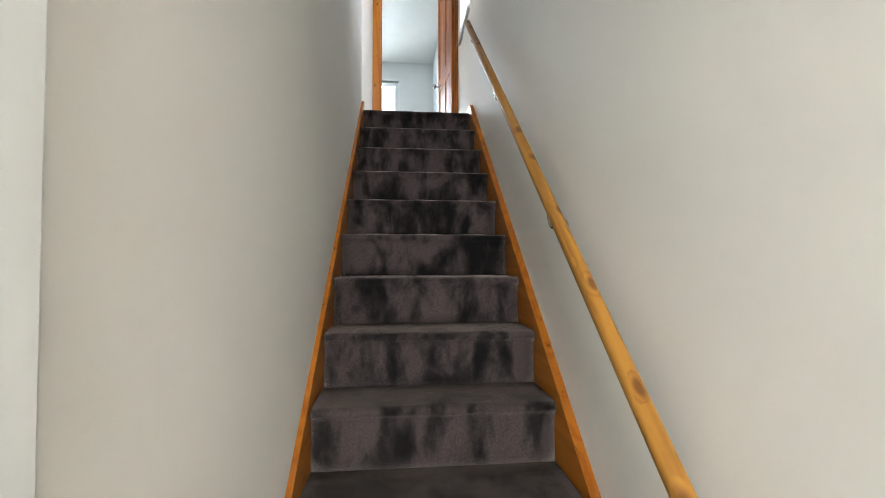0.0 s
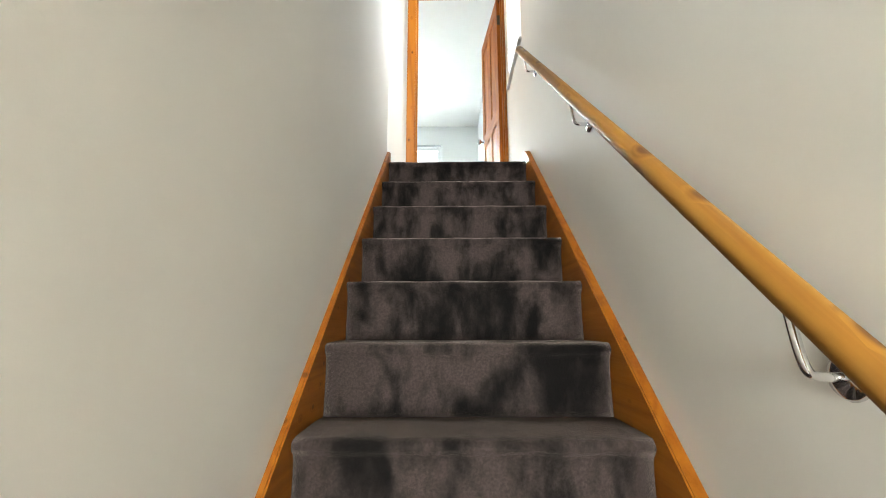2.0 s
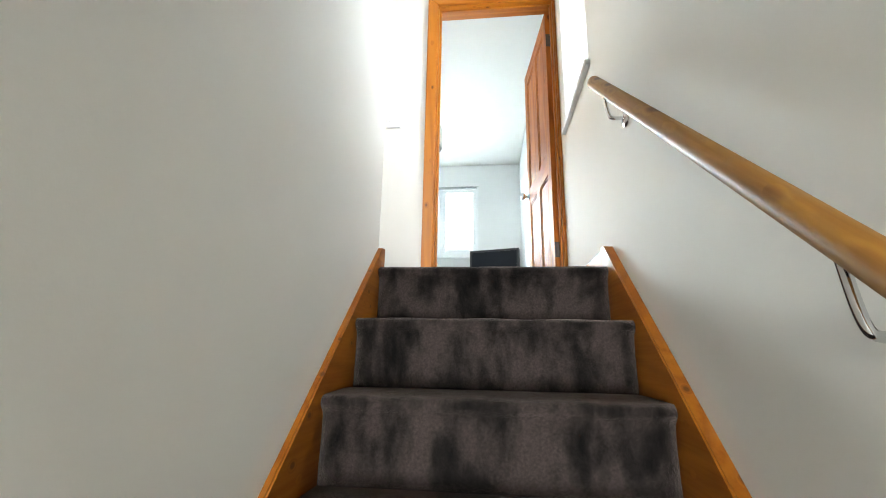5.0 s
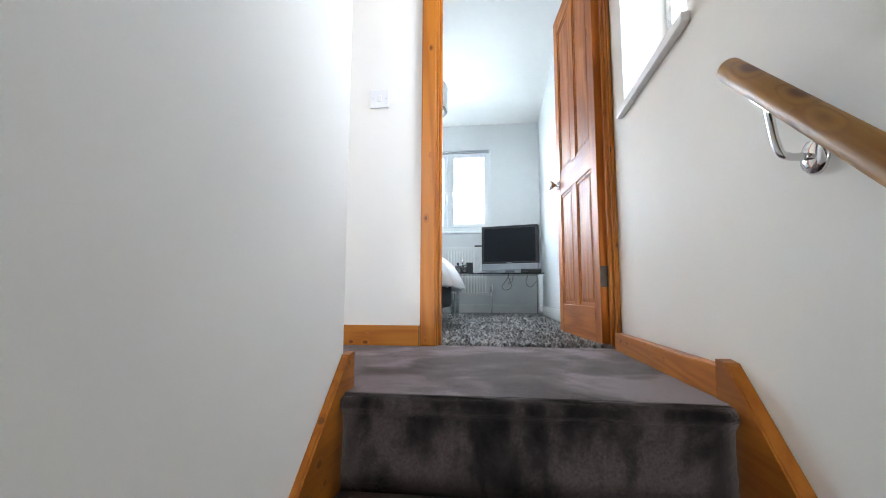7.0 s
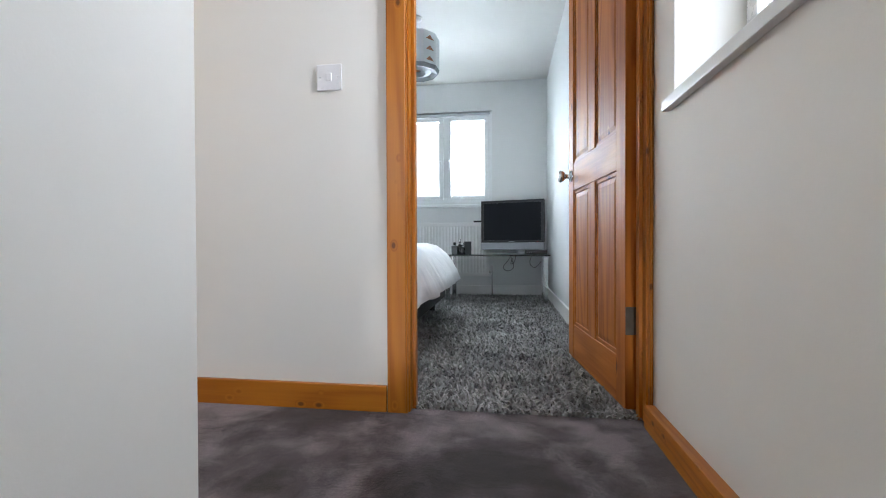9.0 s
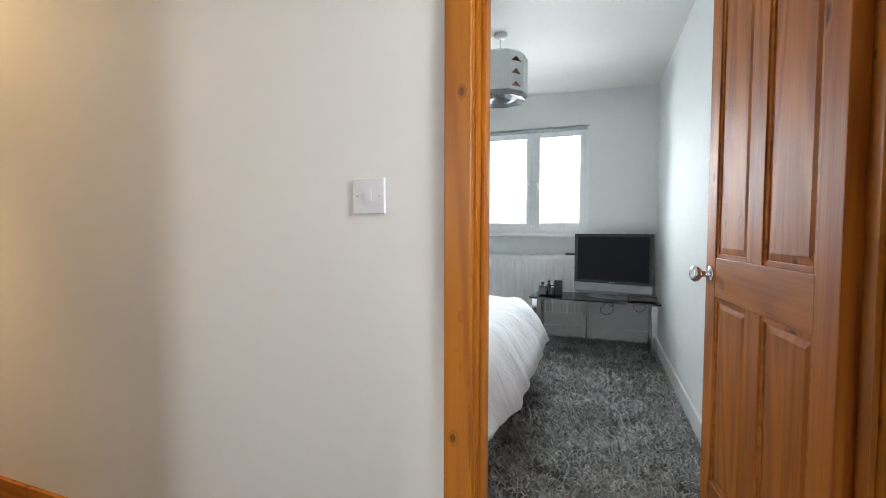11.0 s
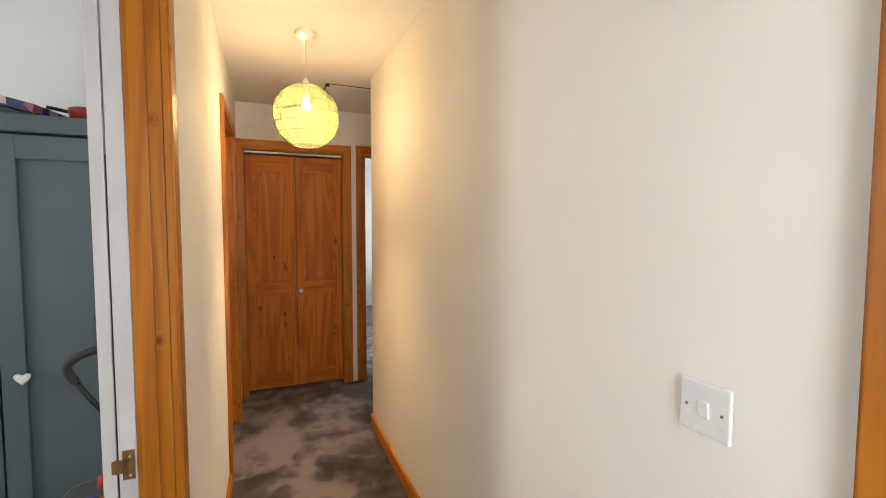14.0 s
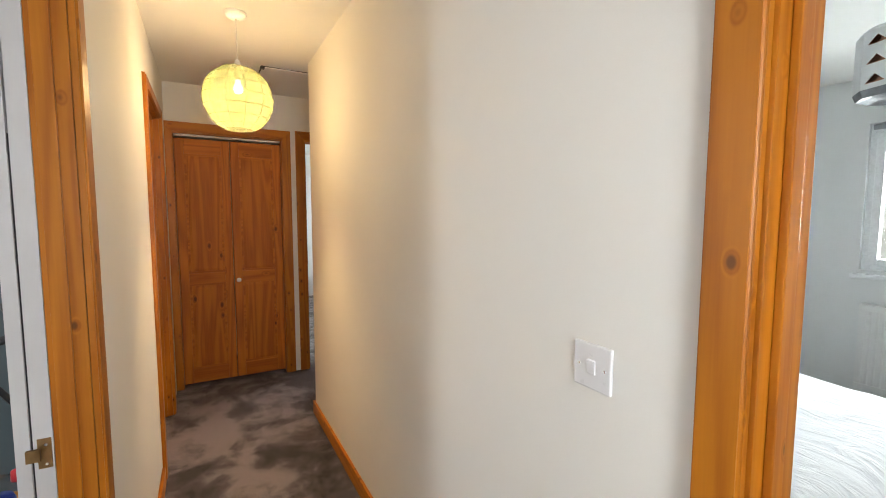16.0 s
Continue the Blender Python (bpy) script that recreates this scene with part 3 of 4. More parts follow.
structure("wall_cupboard_side", boxed((EX - 0.75, EX - 0.12, -0.06, 0.0, 0, CZ), (EX - 0.75, EX - 0.12, 0.98, 1.0, 0, CZ)), PAINT, "plain cupboard side", "wall")

door_frame("door_frame_5", pose(EX, 1.055, 0, 0, 0, 90), 0.72, 1.99, 0.12, left=0.07, right=0.07, top=0.075)

# ---------------------------------------------------------------- handrail
rail = thing("handrail", "round varnished pine handrail on chrome wall brackets", "handrail")
SLOPE = 0.897


def rail_z(y):
    return 0.628 - SLOPE * (-0.103 - y)


RAIL_X, RAIL_R, Y_END = 0.340, 0.0212, -2.86
length = math.hypot(Y_END + 0.103, rail_z(Y_END) - 0.629)
bm = turned([(0, 0), (RAIL_R - 0.003, 0), (RAIL_R, 0.004)] + [(RAIL_R, 0.004 + (length - 0.008) * k / 24) for k in range(1, 25)] + [(RAIL_R - 0.003, length), (0, length)], 28)
bar = part("rail", bm, RAIL_PINE, rail, "varnished round pine rail", True)
way = Vector((0, Y_END + 0.103, rail_z(Y_END) - 0.629)).normalized()
bar.matrix_basis = Matrix.Translation((RAIL_X, -0.12, 0.628 - 0.017 * SLOPE)) @ way.to_track_quat("Z", "X").to_matrix().to_4x4()


def bracket(y):
    """A wall plate, a bent arm and a sloping saddle under the rail."""
    z, zr = rail_z(y) - 0.112, rail_z(y) - RAIL_R * 1.3
    b = part("bracket", turned([(0, 0), (0.028, 0), (0.0285, 0.003), (0.025, 0.008), (0.011, 0.012), (0, 0.012)], 24, pose(RX - 0.001, y, z, 0, -90, 0)), CHROME, rail, "polished chrome wall bracket", True)
    pts = bent([(RX - 0.008, y, z), (RAIL_X + 0.030, y, z), (RAIL_X + 0.015, y, z + 0.008), (RAIL_X + 0.008, y + 0.004, zr + 0.008)], 3)
    part("arm", tube(pts, 0.006, 12), CHROME, b, "", True)
    sad = boxed((-0.011, 0.011, -0.03, 0.03, -0.002, 0.002), edge=0.001)
    sad.transform(Matrix.Translation((RAIL_X + 0.006, y, zr)) @ Matrix.Rotation(math.atan(SLOPE), 4, "X"))
    part("saddle", sad, CHROME, b)
    for s in (-1, 1):
        part("screw", turned([(0, 0), (0.003, 0), (0.002, 0.0015), (0, 0.0016)], 8, pose(RX - 0.0075, y + 0.015 * s, z, 0, -90, 0)), CHROME, b)


for y in (-0.206, -0.979, -1.786, -2.58):
    bracket(y)

# ---------------------------------------------------------------- light switch
sw = thing("light_switch", "white plastic single light switch on the landing wall", "light switch", pose(-0.599, WY, 1.095))
part("plate", boxed((-0.043, 0.043, -0.009, -0.0005, -0.043, 0.043), edge=0.003, segments=3), WHITE_PLASTIC, sw)
rocker = boxed((-0.0095, 0.0095, -0.004, 0.004, -0.0135, 0.0135), edge=0.0022)
rocker.transform(pose(0, -0.0088, 0, 5, 0, 0))
part("rocker", rocker, WHITE_PLASTIC, sw)
for x in (-0.03, 0.03):
    part("screw", turned([(0, 0), (0.0032, 0), (0.0025, 0.0012), (0, 0.0013)], 12, pose(x, -0.0088, 0, 90, 0, 0)), CHROME, sw, "steel screw")

# ---------------------------------------------------------------- windows


def casement(parent, x0, x1, z0, z1, y, pane=CLEAR_GLASS, handle=0):
    """An opening light: four sash bars, a pane and a handle."""
    s = 0.048
    sash = new("sash")
    sash.parent = parent
    for b in ((x0, x0 + s, y, y + 0.05, z0, z1), (x1 - s, x1, y, y + 0.05, z0, z1), (x0 + s, x1 - s, y + 0.0005, y + 0.0495, z0, z0 + s), (x0 + s, x1 - s, y + 0.0005, y + 0.0495, z1 - s, z1)):
        part("sash_bar", boxed(b, edge=0.005, segments=2), UPVC, sash)
    p = part("pane", boxed((x0 + s - 0.004, x1 - s + 0.004, y + 0.022, y + 0.028, z0 + s - 0.004, z1 - s + 0.004)), pane, sash, "window glass")
    p.visible_shadow = False
    if handle:
        hx = x0 + s * 0.5 if handle < 0 else x1 - s * 0.5
        hz = (z0 + z1) / 2 - 0.03
        part("handle", boxed((hx - 0.010, hx + 0.010, y - 0.012, y - 0.0005, hz - 0.035, hz + 0.035), (hx - 0.008, hx + 0.008, y - 0.034, y - 0.0125, hz - 0.012, hz + 0.012), (hx - 0.008, hx + 0.008, y - 0.036, y - 0.024, hz - 0.11, hz - 0.0125), edge=0.003), UPVC, sash, "white window handle")
        part("lock_button", turned([(0, 0), (0.008, 0), (0.007, 0.006), (0, 0.0065)], 14, pose(hx, y - 0.0345, hz, 90, 0, 0)), CHROME, sash, "dark steel lock button")


win = thing("window_1", "white upvc two-light casement window with a rolled blind", "window", kind="structure")
wy = BY + 0.035
ff = 0.05
for b in ((WX0, WX0 + ff, wy, wy + 0.07, WZ0, WZ1), (WX1 - ff, WX1, wy, wy + 0.07, WZ0, WZ1), (WX0 + ff, WX1 - ff, wy, wy + 0.07, WZ0, WZ0 + ff), (WX0 + ff, WX1 - ff, wy, wy + 0.07, WZ1 - ff, WZ1), (-0.712, -0.645, wy, wy + 0.07, WZ0 + ff, WZ1 - ff)):
    part("window_frame", boxed(b, edge=0.004), UPVC, win)
casement(win, WX0 + 0.035, -0.697, WZ0 + 0.03, WZ1 - 0.045, wy - 0.012, CLEAR_GLASS, 1)
casement(win, -0.660, WX1 - 0.035, WZ0 + 0.03, WZ1 - 0.045, wy - 0.012, CLEAR_GLASS, -1)
part("window_sill", boxed((WX0 - 0.03, WX1 + 0.03, BY - 0.055, wy + 0.002, 0.945, 0.975), edge=0.006), UPVC, win, "white window board")
part("blind", turned([(0, 0), (0.019, 0), (0.019, 1.025), (0, 1.025)], 20, pose(WX0 + 0.025, BY + 0.0, WZ1 - 0.028, 0, 90, 0)), plain("grey_blind_fabric", (0.45, 0.47, 0.49), 0.7), win, "rolled grey roller blind", True)
part("blind_bar", boxed((WX0 + 0.025, WX1 - 0.025, BY - 0.008, BY + 0.004, WZ1 - 0.062, WZ1 - 0.045), edge=0.003), UPVC, win)

lw = thing("window_2", "white upvc landing window with obscured glass in a deep recess", "window", pose(RX, 0, 0, 0, 0, -90), kind="structure")
# local x runs towards the stairs' foot, local y outwards
wy2 = 0.17
for b in ((-0.745, -0.705, wy2, wy2 + 0.07, 0.93, 1.95), (-0.23, -0.19, wy2, wy2 + 0.07, 0.93, 1.95), (-0.705, -0.23, wy2, wy2 + 0.07, 0.93, 0.97), (-0.705, -0.23, wy2, wy2 + 0.07, 1.91, 1.95)):
    part("window_frame", boxed(b, edge=0.004), UPVC, lw)
casement(lw, -0.72, -0.215, 0.955, 1.925, wy2 - 0.012, FROSTED, 1)
part("window_sill", boxed((-0.775, -0.17, -0.022, 0.0, 0.895, 0.924), (-0.744, -0.191, 0.0, wy2 + 0.01, 0.901, 0.924), edge=0.004), GLOSS_WHITE, lw, "white gloss window board")
part("stay", tube(bent([(-0.36, wy2 - 0.03, 1.27), (-0.36, wy2 - 0.06, 1.30), (-0.30, wy2 - 0.075, 1.28), (-0.27, wy2 - 0.06, 1.10), (-0.25, wy2 - 0.05, 0.98)], 3), 0.003, 8), WHITE_PLASTIC, lw, "thin white blind cord")

# ---------------------------------------------------------------- landing pendant
PX, PY = -2.44, 0.452
m_shade, n, l, b = shader("yellow_paper_shade", 0.7)
tr, df, mx = n.new("ShaderNodeBsdfTranslucent"), n.new("ShaderNodeBsdfDiffuse"), n.new("ShaderNodeMixShader")
c = ramp(n, l, noise_tex(n, l, coords(n, l), 22, 5), [(0.3, (0.024, 0.0275, 0.014)), (0.7, (0.029, 0.033, 0.019))])
l.new(c, tr.inputs[0])
l.new(c, df.inputs[0])
mx.inputs[0].default_value = 0.75
l.new(df.outputs[0], mx.inputs[1])
l.new(tr.outputs[0], mx.inputs[2])
clear, mix2 = n.new("ShaderNodeBsdfTransparent"), n.new("ShaderNodeMixShader")
mix2.inputs[0].default_value = 0.13
l.new(mx.outputs[0], mix2.inputs[1])
l.new(clear.outputs[0], mix2.inputs[2])
l.new(mix2.outputs[0], n["Material Output"].inputs[0])
m_bulb, n, l, b = shader("glowing_bulb")
b.inputs["Emission Color"].default_value = (1.0, 0.78, 0.42, 1)
b.inputs["Emission Strength"].default_value = 9.0
WIRE = plain("dark_brass_wire", (0.035, 0.022, 0.008), 0.7, 0.0)

lamp = thing("pendant_lamp", "lit yellow globe paper pendant lamp with a wire grid", "ceiling lamp", pose(PX, PY, 0))
part("ceiling_rose", turned([(0, CZ - 0.001), (0.05, CZ - 0.001), (0.05, CZ - 0.012), (0.042, CZ - 0.024), (0.012, CZ - 0.03), (0, CZ - 0.03)], 28), WHITE_PLASTIC, lamp, "white ceiling rose", True)
part("cord", tube([(0, 0, CZ - 0.028), (0.001, 0, 2.2), (0, 0, 2.115)], 0.003, 8), WHITE_PLASTIC, lamp, "white flex")
part("lamp_holder", turned([(0, 2.13), (0.010, 2.125), (0.017, 2.10), (0.019, 2.06), (0.019, 2.03), (0, 2.03)], 20), WHITE_PLASTIC, lamp, "white lamp holder", True)
GR, GZ = 0.160, 1.937
prof = [(GR * math.sin(a), GZ + GR * math.cos(a)) for a in (radians(11 + (156 - 11) * k / 22) for k in range(23))]
shade = part("shade", turned(prof, 40), m_shade, lamp, "yellow paper globe shade", True)
for k in range(12):
    a = 2 * math.pi * k / 12 + 0.13
    part("wire", tube([((r + 0.002) * math.cos(a), (r + 0.002) * math.sin(a), z) for r, z in prof], 0.0015, 6), WIRE, shade)
for deg in (11, 30, 48, 67, 86, 105, 124, 141, 156):
    r, z = GR * math.sin(radians(deg)) + 0.002, GZ + GR * math.cos(radians(deg))
    part("wire", tube([(r * math.cos(a), r * math.sin(a), z) for a in (2 * math.pi * k / 40 for k in range(41))], 0.0015, 6), WIRE, shade)
part("bulb", turned([(0, 2.03), (0.012, 2.03), (0.014, 2.015), (0.022, 1.998), (0.023, 1.985), (0.016, 1.97), (0, 1.965)], 20), m_bulb, lamp, "glowing warm bulb", True)
glow = new("pendant_bulb_light", bpy.data.lights.new("pendant_bulb_light", "POINT"))
glow.data.energy, glow.data.color, glow.data.shadow_soft_size = 43.0, (1.0, 0.69, 0.34), 0.035
glow.location = (PX, PY, 1.91)

# loft hatch in the passage ceiling
hatch = thing("loft_hatch", "flat painted loft hatch with a shadow gap in the ceiling", "loft hatch", kind="structure")
part("panel", boxed((-3.72, -3.19, 0.655, 1.22, CZ - 0.010, CZ - 0.002), edge=0.002), CEILING_PAINT, hatch)
gap = plain("dark_gap", (0.05, 0.045, 0.04), 0.9)
for b in ((-3.19, -3.183, 0.648, 1.227, CZ - 0.005, CZ - 0.001), (-3.727, -3.72, 0.648, 1.227, CZ - 0.005, CZ - 0.001), (-3.72, -3.19, 0.648, 0.655, CZ - 0.005, CZ - 0.001)):
    part("gap", boxed(b), gap, hatch, "dark shadow gap")
part("hook", boxed((-3.20, -3.17, 0.64, 0.668, CZ - 0.022, CZ - 0.0105), edge=0.002), DARK_PLASTIC, hatch, "small dark catch")

# ---------------------------------------------------------------- bedroom
structure("baseboard_bedroom", boxed((RX - 0.016, RX - 0.001, 1.75, BY - 0.001, -0.008, 0.10), edge=0.003), GLOSS_WHITE, "white gloss skirting board", "skirting")
structure("baseboard_bedroom_window", boxed((SX + 0.07, RX - 0.017, BY - 0.016, BY - 0.001, -0.008, 0.10), edge=0.003), GLOSS_WHITE, "white gloss skirting board", "skirting")

# shag pile
rng = np.random.default_rng(4)
count = 21000
px = rng.uniform(-0.80, 0.40, count)
py = 0.945 + (BY - 0.03 - 0.945) * rng.uniform(0, 1, count) ** 1.25
yaw = rng.uniform(0, 2 * math.pi, count)
lean = rng.uniform(0.012, 0.034, count)
tall = rng.uniform(0.010, 0.027, count)
wide = rng.uniform(0.0024, 0.005, count)
cx, cy_ = np.cos(yaw), np.sin(yaw)
verts = np.empty((count, 5, 3))
verts[:, 0] = np.stack([px - cy_ * wide, py + cx * wide, 0 * px - 0.008], 1)
verts[:, 1] = np.stack([px + cy_ * wide, py - cx * wide, 0 * px - 0.008], 1)
verts[:, 2] = np.stack([px + cx * lean * 0.5 + cy_ * wide, py + cy_ * lean * 0.5 - cx * wide, tall * 0.75 - 0.008], 1)
verts[:, 3] = np.stack([px + cx * lean * 0.5 - cy_ * wide, py + cy_ * lean * 0.5 + cx * wide, tall * 0.75 - 0.008], 1)
verts[:, 4] = np.stack([px + cx * lean * 1.2, py + cy_ * lean * 1.2, tall - 0.008], 1)
faces = []
for k in range(count):
    o = 5 * k
    faces += [(o, o + 1, o + 2, o + 3), (o + 3, o + 2, o + 4)]
data = bpy.data.meshes.new("carpet_pile")
data.from_pydata(verts.reshape(-1, 3).tolist(), [], faces)
m_pile, n, l, b = shader("grey_shag_pile", 0.9)
geo = n.new("ShaderNodeNewGeometry")
col = ramp(n, l, geo.outputs["Random Per Island"], [(0.0, (0.22, 0.215, 0.205)), (0.55, (0.38, 0.372, 0.36)), (1.0, (0.60, 0.59, 0.57))])
big = ramp(n, l, noise_tex(n, l, coords(n, l), 3.5, 4), [(0.35, (0.62, 0.62, 0.62)), (0.62, (1.1, 1.1, 1.1))])
l.new(mixed(n, l, 1.0, col, big, "MULTIPLY"), b.inputs["Base Color"])
data.materials.append(m_pile)
tagged(new("carpet_pile", data), "long grey shag pile of the bedroom carpet", "carpet pile", "", "stuff")

# bed
m_duvet, n, l, b = shader("white_cotton", 0.85)
v = coords(n, l)
crease = noise_tex(n, l, coords(n, l, (1, 2.2, 1)), 5.0, 5, 0.55, 1.6)
# Crease shade is painted in too: hollows of the bump darker and bluer.
l.new(ramp(n, l, crease, [(0.3, (0.74, 0.75, 0.78)), (0.7, (0.84, 0.84, 0.85))]), b.inputs["Base Color"])
bump(n, l, b, calc(n, l, "MULTIPLY_ADD", noise_tex(n, l, v, 400, 2), 0.05, crease), 0.55, 0.02)
b.inputs["Sheen Weight"].default_value = 0.2
GREY_FABRIC = plain("dark_grey_fabric", (0.045, 0.048, 0.055), 0.9, 0, 0.3, 30, 400, 0.3)

bed = thing("bed", "double bed with a rumpled white duvet on a dark grey base", "bed")
part("base", boxed((-2.45, -0.52, 1.52, 3.10, 0.11, 0.30), edge=0.012, segments=3), GREY_FABRIC, bed, "dark grey upholstered bed base")
for x in (-2.35, -0.62):
    for y in (1.60, 3.02):
        part("leg", turned([(0, -0.008), (0.022, -0.008), (0.03, 0.112), (0, 0.112)], 14, Matrix.Translation((x, y, 0))), DARK_PLASTIC, bed, "short black leg")
part("mattress", boxed((-2.43, -0.55, 1.55, 3.07, 0.302, 0.42), edge=0.04, segments=4), m_duvet, bed, "white mattress")


def duvet_mesh():
    bm = bmesh.new()
    nx, ny = 64, 64
    grid = []
    x0, x1, y0, y1 = -2.42, -0.375, 1.40, 3.18
    for i in range(nx + 1):
        row = []
        for j in range(ny + 1):
            u, w = i / nx, j / ny
            x, y = x0 + (x1 - x0) * u, y0 + (y1 - y0) * w
            # drop towards the foot and both sides
            de, ds = (1 - u) * (x1 - x0), min(w, 1 - w) * (y1 - y0)
            d = max(0.0, 1 - de / 0.24) ** 2.2 + max(0.0, 1 - ds / 0.24) ** 2.2
            z = 0.545 - 0.27 * min(1.0, d) + 0.02 * noise.noise((x * 3.1, y * 3.1, 0.4)) + 0.009 * noise.noise((x * 9, y * 13, 2.1))
            corner = max(0.0, 1 - math.hypot(de, ds) / 0.30)
            x -= 0.07 * corner
            y += 0.05 * corner * (1 if w < 0.5 else -1)
            fold = 0.035 * noise.noise((y * 6.5, 0.3, z * 2)) * max(0.0, 1 - de / 0.16)
            row.append(bm.verts.new((x + fold, y + 0.01 * math.sin(x * 23) * max(0.0, 1 - ds / 0.16), z)))
        grid.append(row)
    for i in range(nx):
        for j in range(ny):
            bm.faces.new((grid[i][j], grid[i + 1][j], grid[i + 1][j + 1], grid[i][j + 1]))
    bmesh.ops.recalc_face_normals(bm, faces=bm.faces[:])
    bmesh.ops.solidify(bm, geom=bm.faces[:], thickness=0.03)
    return bm


duvet = part("duvet", duvet_mesh(), m_duvet, None, "", True)
tagged(duvet, "rumpled white cotton duvet hanging over the bed foot", "duvet")

# radiator
rad = thing("radiator", "white ribbed panel radiator under the bedroom window", "radiator")
RX0, RX1, RZ0, RZ1, RYF = -1.19, -0.195, 0.205, 0.77, 4.115
bm = bmesh.new()
cols = 28
pts = []
for k in range(cols):
    a = RX0 + 0.03 + (RX1 - RX0 - 0.06) * k / cols
    wv = (RX1 - RX0 - 0.06) / cols
    pts += [(a, RYF + 0.005), (a + wv * 0.28, RYF + 0.001), (a + wv * 0.66, RYF + 0.001), (a + wv * 0.94, RYF + 0.005)]
pts = [(RX0, RYF + 0.006)] + pts + [(RX1 - 0.03, RYF + 0.006), (RX1, RYF + 0.006)]
lo = [bm.verts.new((x, y, RZ0 + 0.035)) for x, y in pts]
hi = [bm.verts.new((x, y, RZ1 - 0.035)) for x, y in pts]
for k in range(len(pts) - 1):
    bm.faces.new((lo[k], lo[k + 1], hi[k + 1], hi[k]))
part("front_panel", bm, GLOSS_WHITE, rad)
part("body", boxed((RX0 + 0.002, RX1 - 0.002, RYF + 0.0075, RYF + 0.07, RZ0 + 0.01, RZ1 - 0.01), edge=0.004), GLOSS_WHITE, rad)
part("rim", boxed((RX0, RX1, RYF - 0.001, RYF + 0.0065, RZ1 - 0.036, RZ1), edge=0.003), GLOSS_WHITE, rad)
part("rim", boxed((RX0, RX1, RYF - 0.001, RYF + 0.0065, RZ0, RZ0 + 0.036), edge=0.003), GLOSS_WHITE, rad)
part("grille", boxed((RX0, RX1, RYF + 0.001, RYF + 0.075, RZ1 - 0.0005, RZ1 + 0.007), edge=0.002), GLOSS_WHITE, rad)
part("valve", turned([(0, 0), (0.014, 0), (0.016, 0.03), (0.016, 0.055), (0.012, 0.075), (0, 0.078)], 18, Matrix.Translation((-0.165, RYF + 0.04, 0.255))), WHITE_PLASTIC, rad, "white valve cap", True)
part("pipe", tube([(-0.165, RYF + 0.04, -0.008), (-0.165, RYF + 0.04, 0.256)], 0.0075, 10), CHROME, rad, "chrome pipe tail")
part("pipe", tube([(-0.196, RYF + 0.04, 0.25), (-0.165, RYF + 0.04, 0.25)], 0.009, 10), CHROME, rad, "chrome valve joint")
for x in (-0.95, -0.35):
    part("wall_hook", boxed((x, x + 0.03, RYF + 0.068, BY - 0.0005, 0.3, 0.7)), GLOSS_WHITE, rad)
tagged(part("remote_control", boxed((-0.36, -0.24, RYF + 0.01, RYF + 0.05, RZ1 + 0.0072, RZ1 + 0.026), edge=0.004), DARK_PLASTIC), "black remote control lying on the radiator", "remote control")

# television table
m_black, n, l, b = shader("black_glass", 0.12)
b.inputs["Base Color"].default_value = (0.006, 0.006, 0.007, 1)
b.inputs["Specular IOR Level"].default_value = 0.35
SILVER = plain("silver_plastic", (0.30, 0.31, 0.33), 0.38, 0.3, 0.06, 8, 200, 0.02)
TZ = 0.445
table = thing("television_table", "low black glass television table with square chrome legs", "table")
top = bmesh.new()
outline = [(-0.625, 3.655), (0.385, 3.585), (0.385, 4.03), (-0.595, 4.07)]
a = [top.verts.new((x, y, TZ - 0.012)) for x, y in outline]
c = [top.verts.new((x, y, TZ)) for x, y in outline]
top.faces.new(a[::-1])
top.faces.new(c)
for k in range(4):
    top.faces.new((a[k], a[(k + 1) % 4], c[(k + 1) % 4], c[k]))
bmesh.ops.recalc_face_normals(top, faces=top.faces[:])
bmesh.ops.bevel(top, geom=top.edges[:], offset=0.003, segments=2, affect="EDGES")
part("tabletop", top, m_black, table, "black glass tabletop")
for x, y in ((-0.60, 3.69), (0.325, 3.63), (0.335, 3.96), (-0.575, 4.01)):
    lg = part("leg", boxed((x, x + 0.042, y, y + 0.042, -0.008, TZ - 0.018), edge=0.002), CHROME, table, "square polished chrome leg")
    part("collar", turned([(0, TZ - 0.018), (0.018, TZ - 0.018), (0.018, TZ - 0.0115), (0, TZ - 0.0115)], 16, Matrix.Translation((x + 0.021, y + 0.021, 0))), CHROME, lg)

# television, turned slightly towards the bed
m_screen, n, l, b = shader("matt_dark_screen", 0.3)
b.inputs["Base Color"].default_value = (0.010, 0.011, 0.015, 1)
b.inputs["Specular IOR Level"].default_value = 0.12
tv = thing("television", "older flat television with a silver speaker strip, switched off", "television", pose(0.037, 3.858, TZ, 0, 0, -15.8))
part("screen", boxed((-0.292, 0.292, -0.0015, 0.004, 0.135, 0.512), edge=0.001), m_screen, tv, "dark glossy screen")
part("casing", boxed((-0.316, 0.316, 0.0045, 0.075, 0.115, 0.535), edge=0.01, segments=3), DARK_PLASTIC, tv, "black casing")
for b in ((-0.316, -0.290, -0.006, 0.0042, 0.115, 0.535), (0.290, 0.316, -0.006, 0.0042, 0.115, 0.535), (-0.2898, 0.2898, -0.006, 0.0042, 0.510, 0.535), (-0.2898, 0.2898, -0.006, 0.0042, 0.115, 0.137)):
    part("bezel", boxed(b, edge=0.002), DARK_PLASTIC, tv)
part("speaker_strip", boxed((-0.318, 0.318, -0.012, 0.05, 0.040, 0.1145), edge=0.012, segments=4), SILVER, tv, "silver speaker strip")
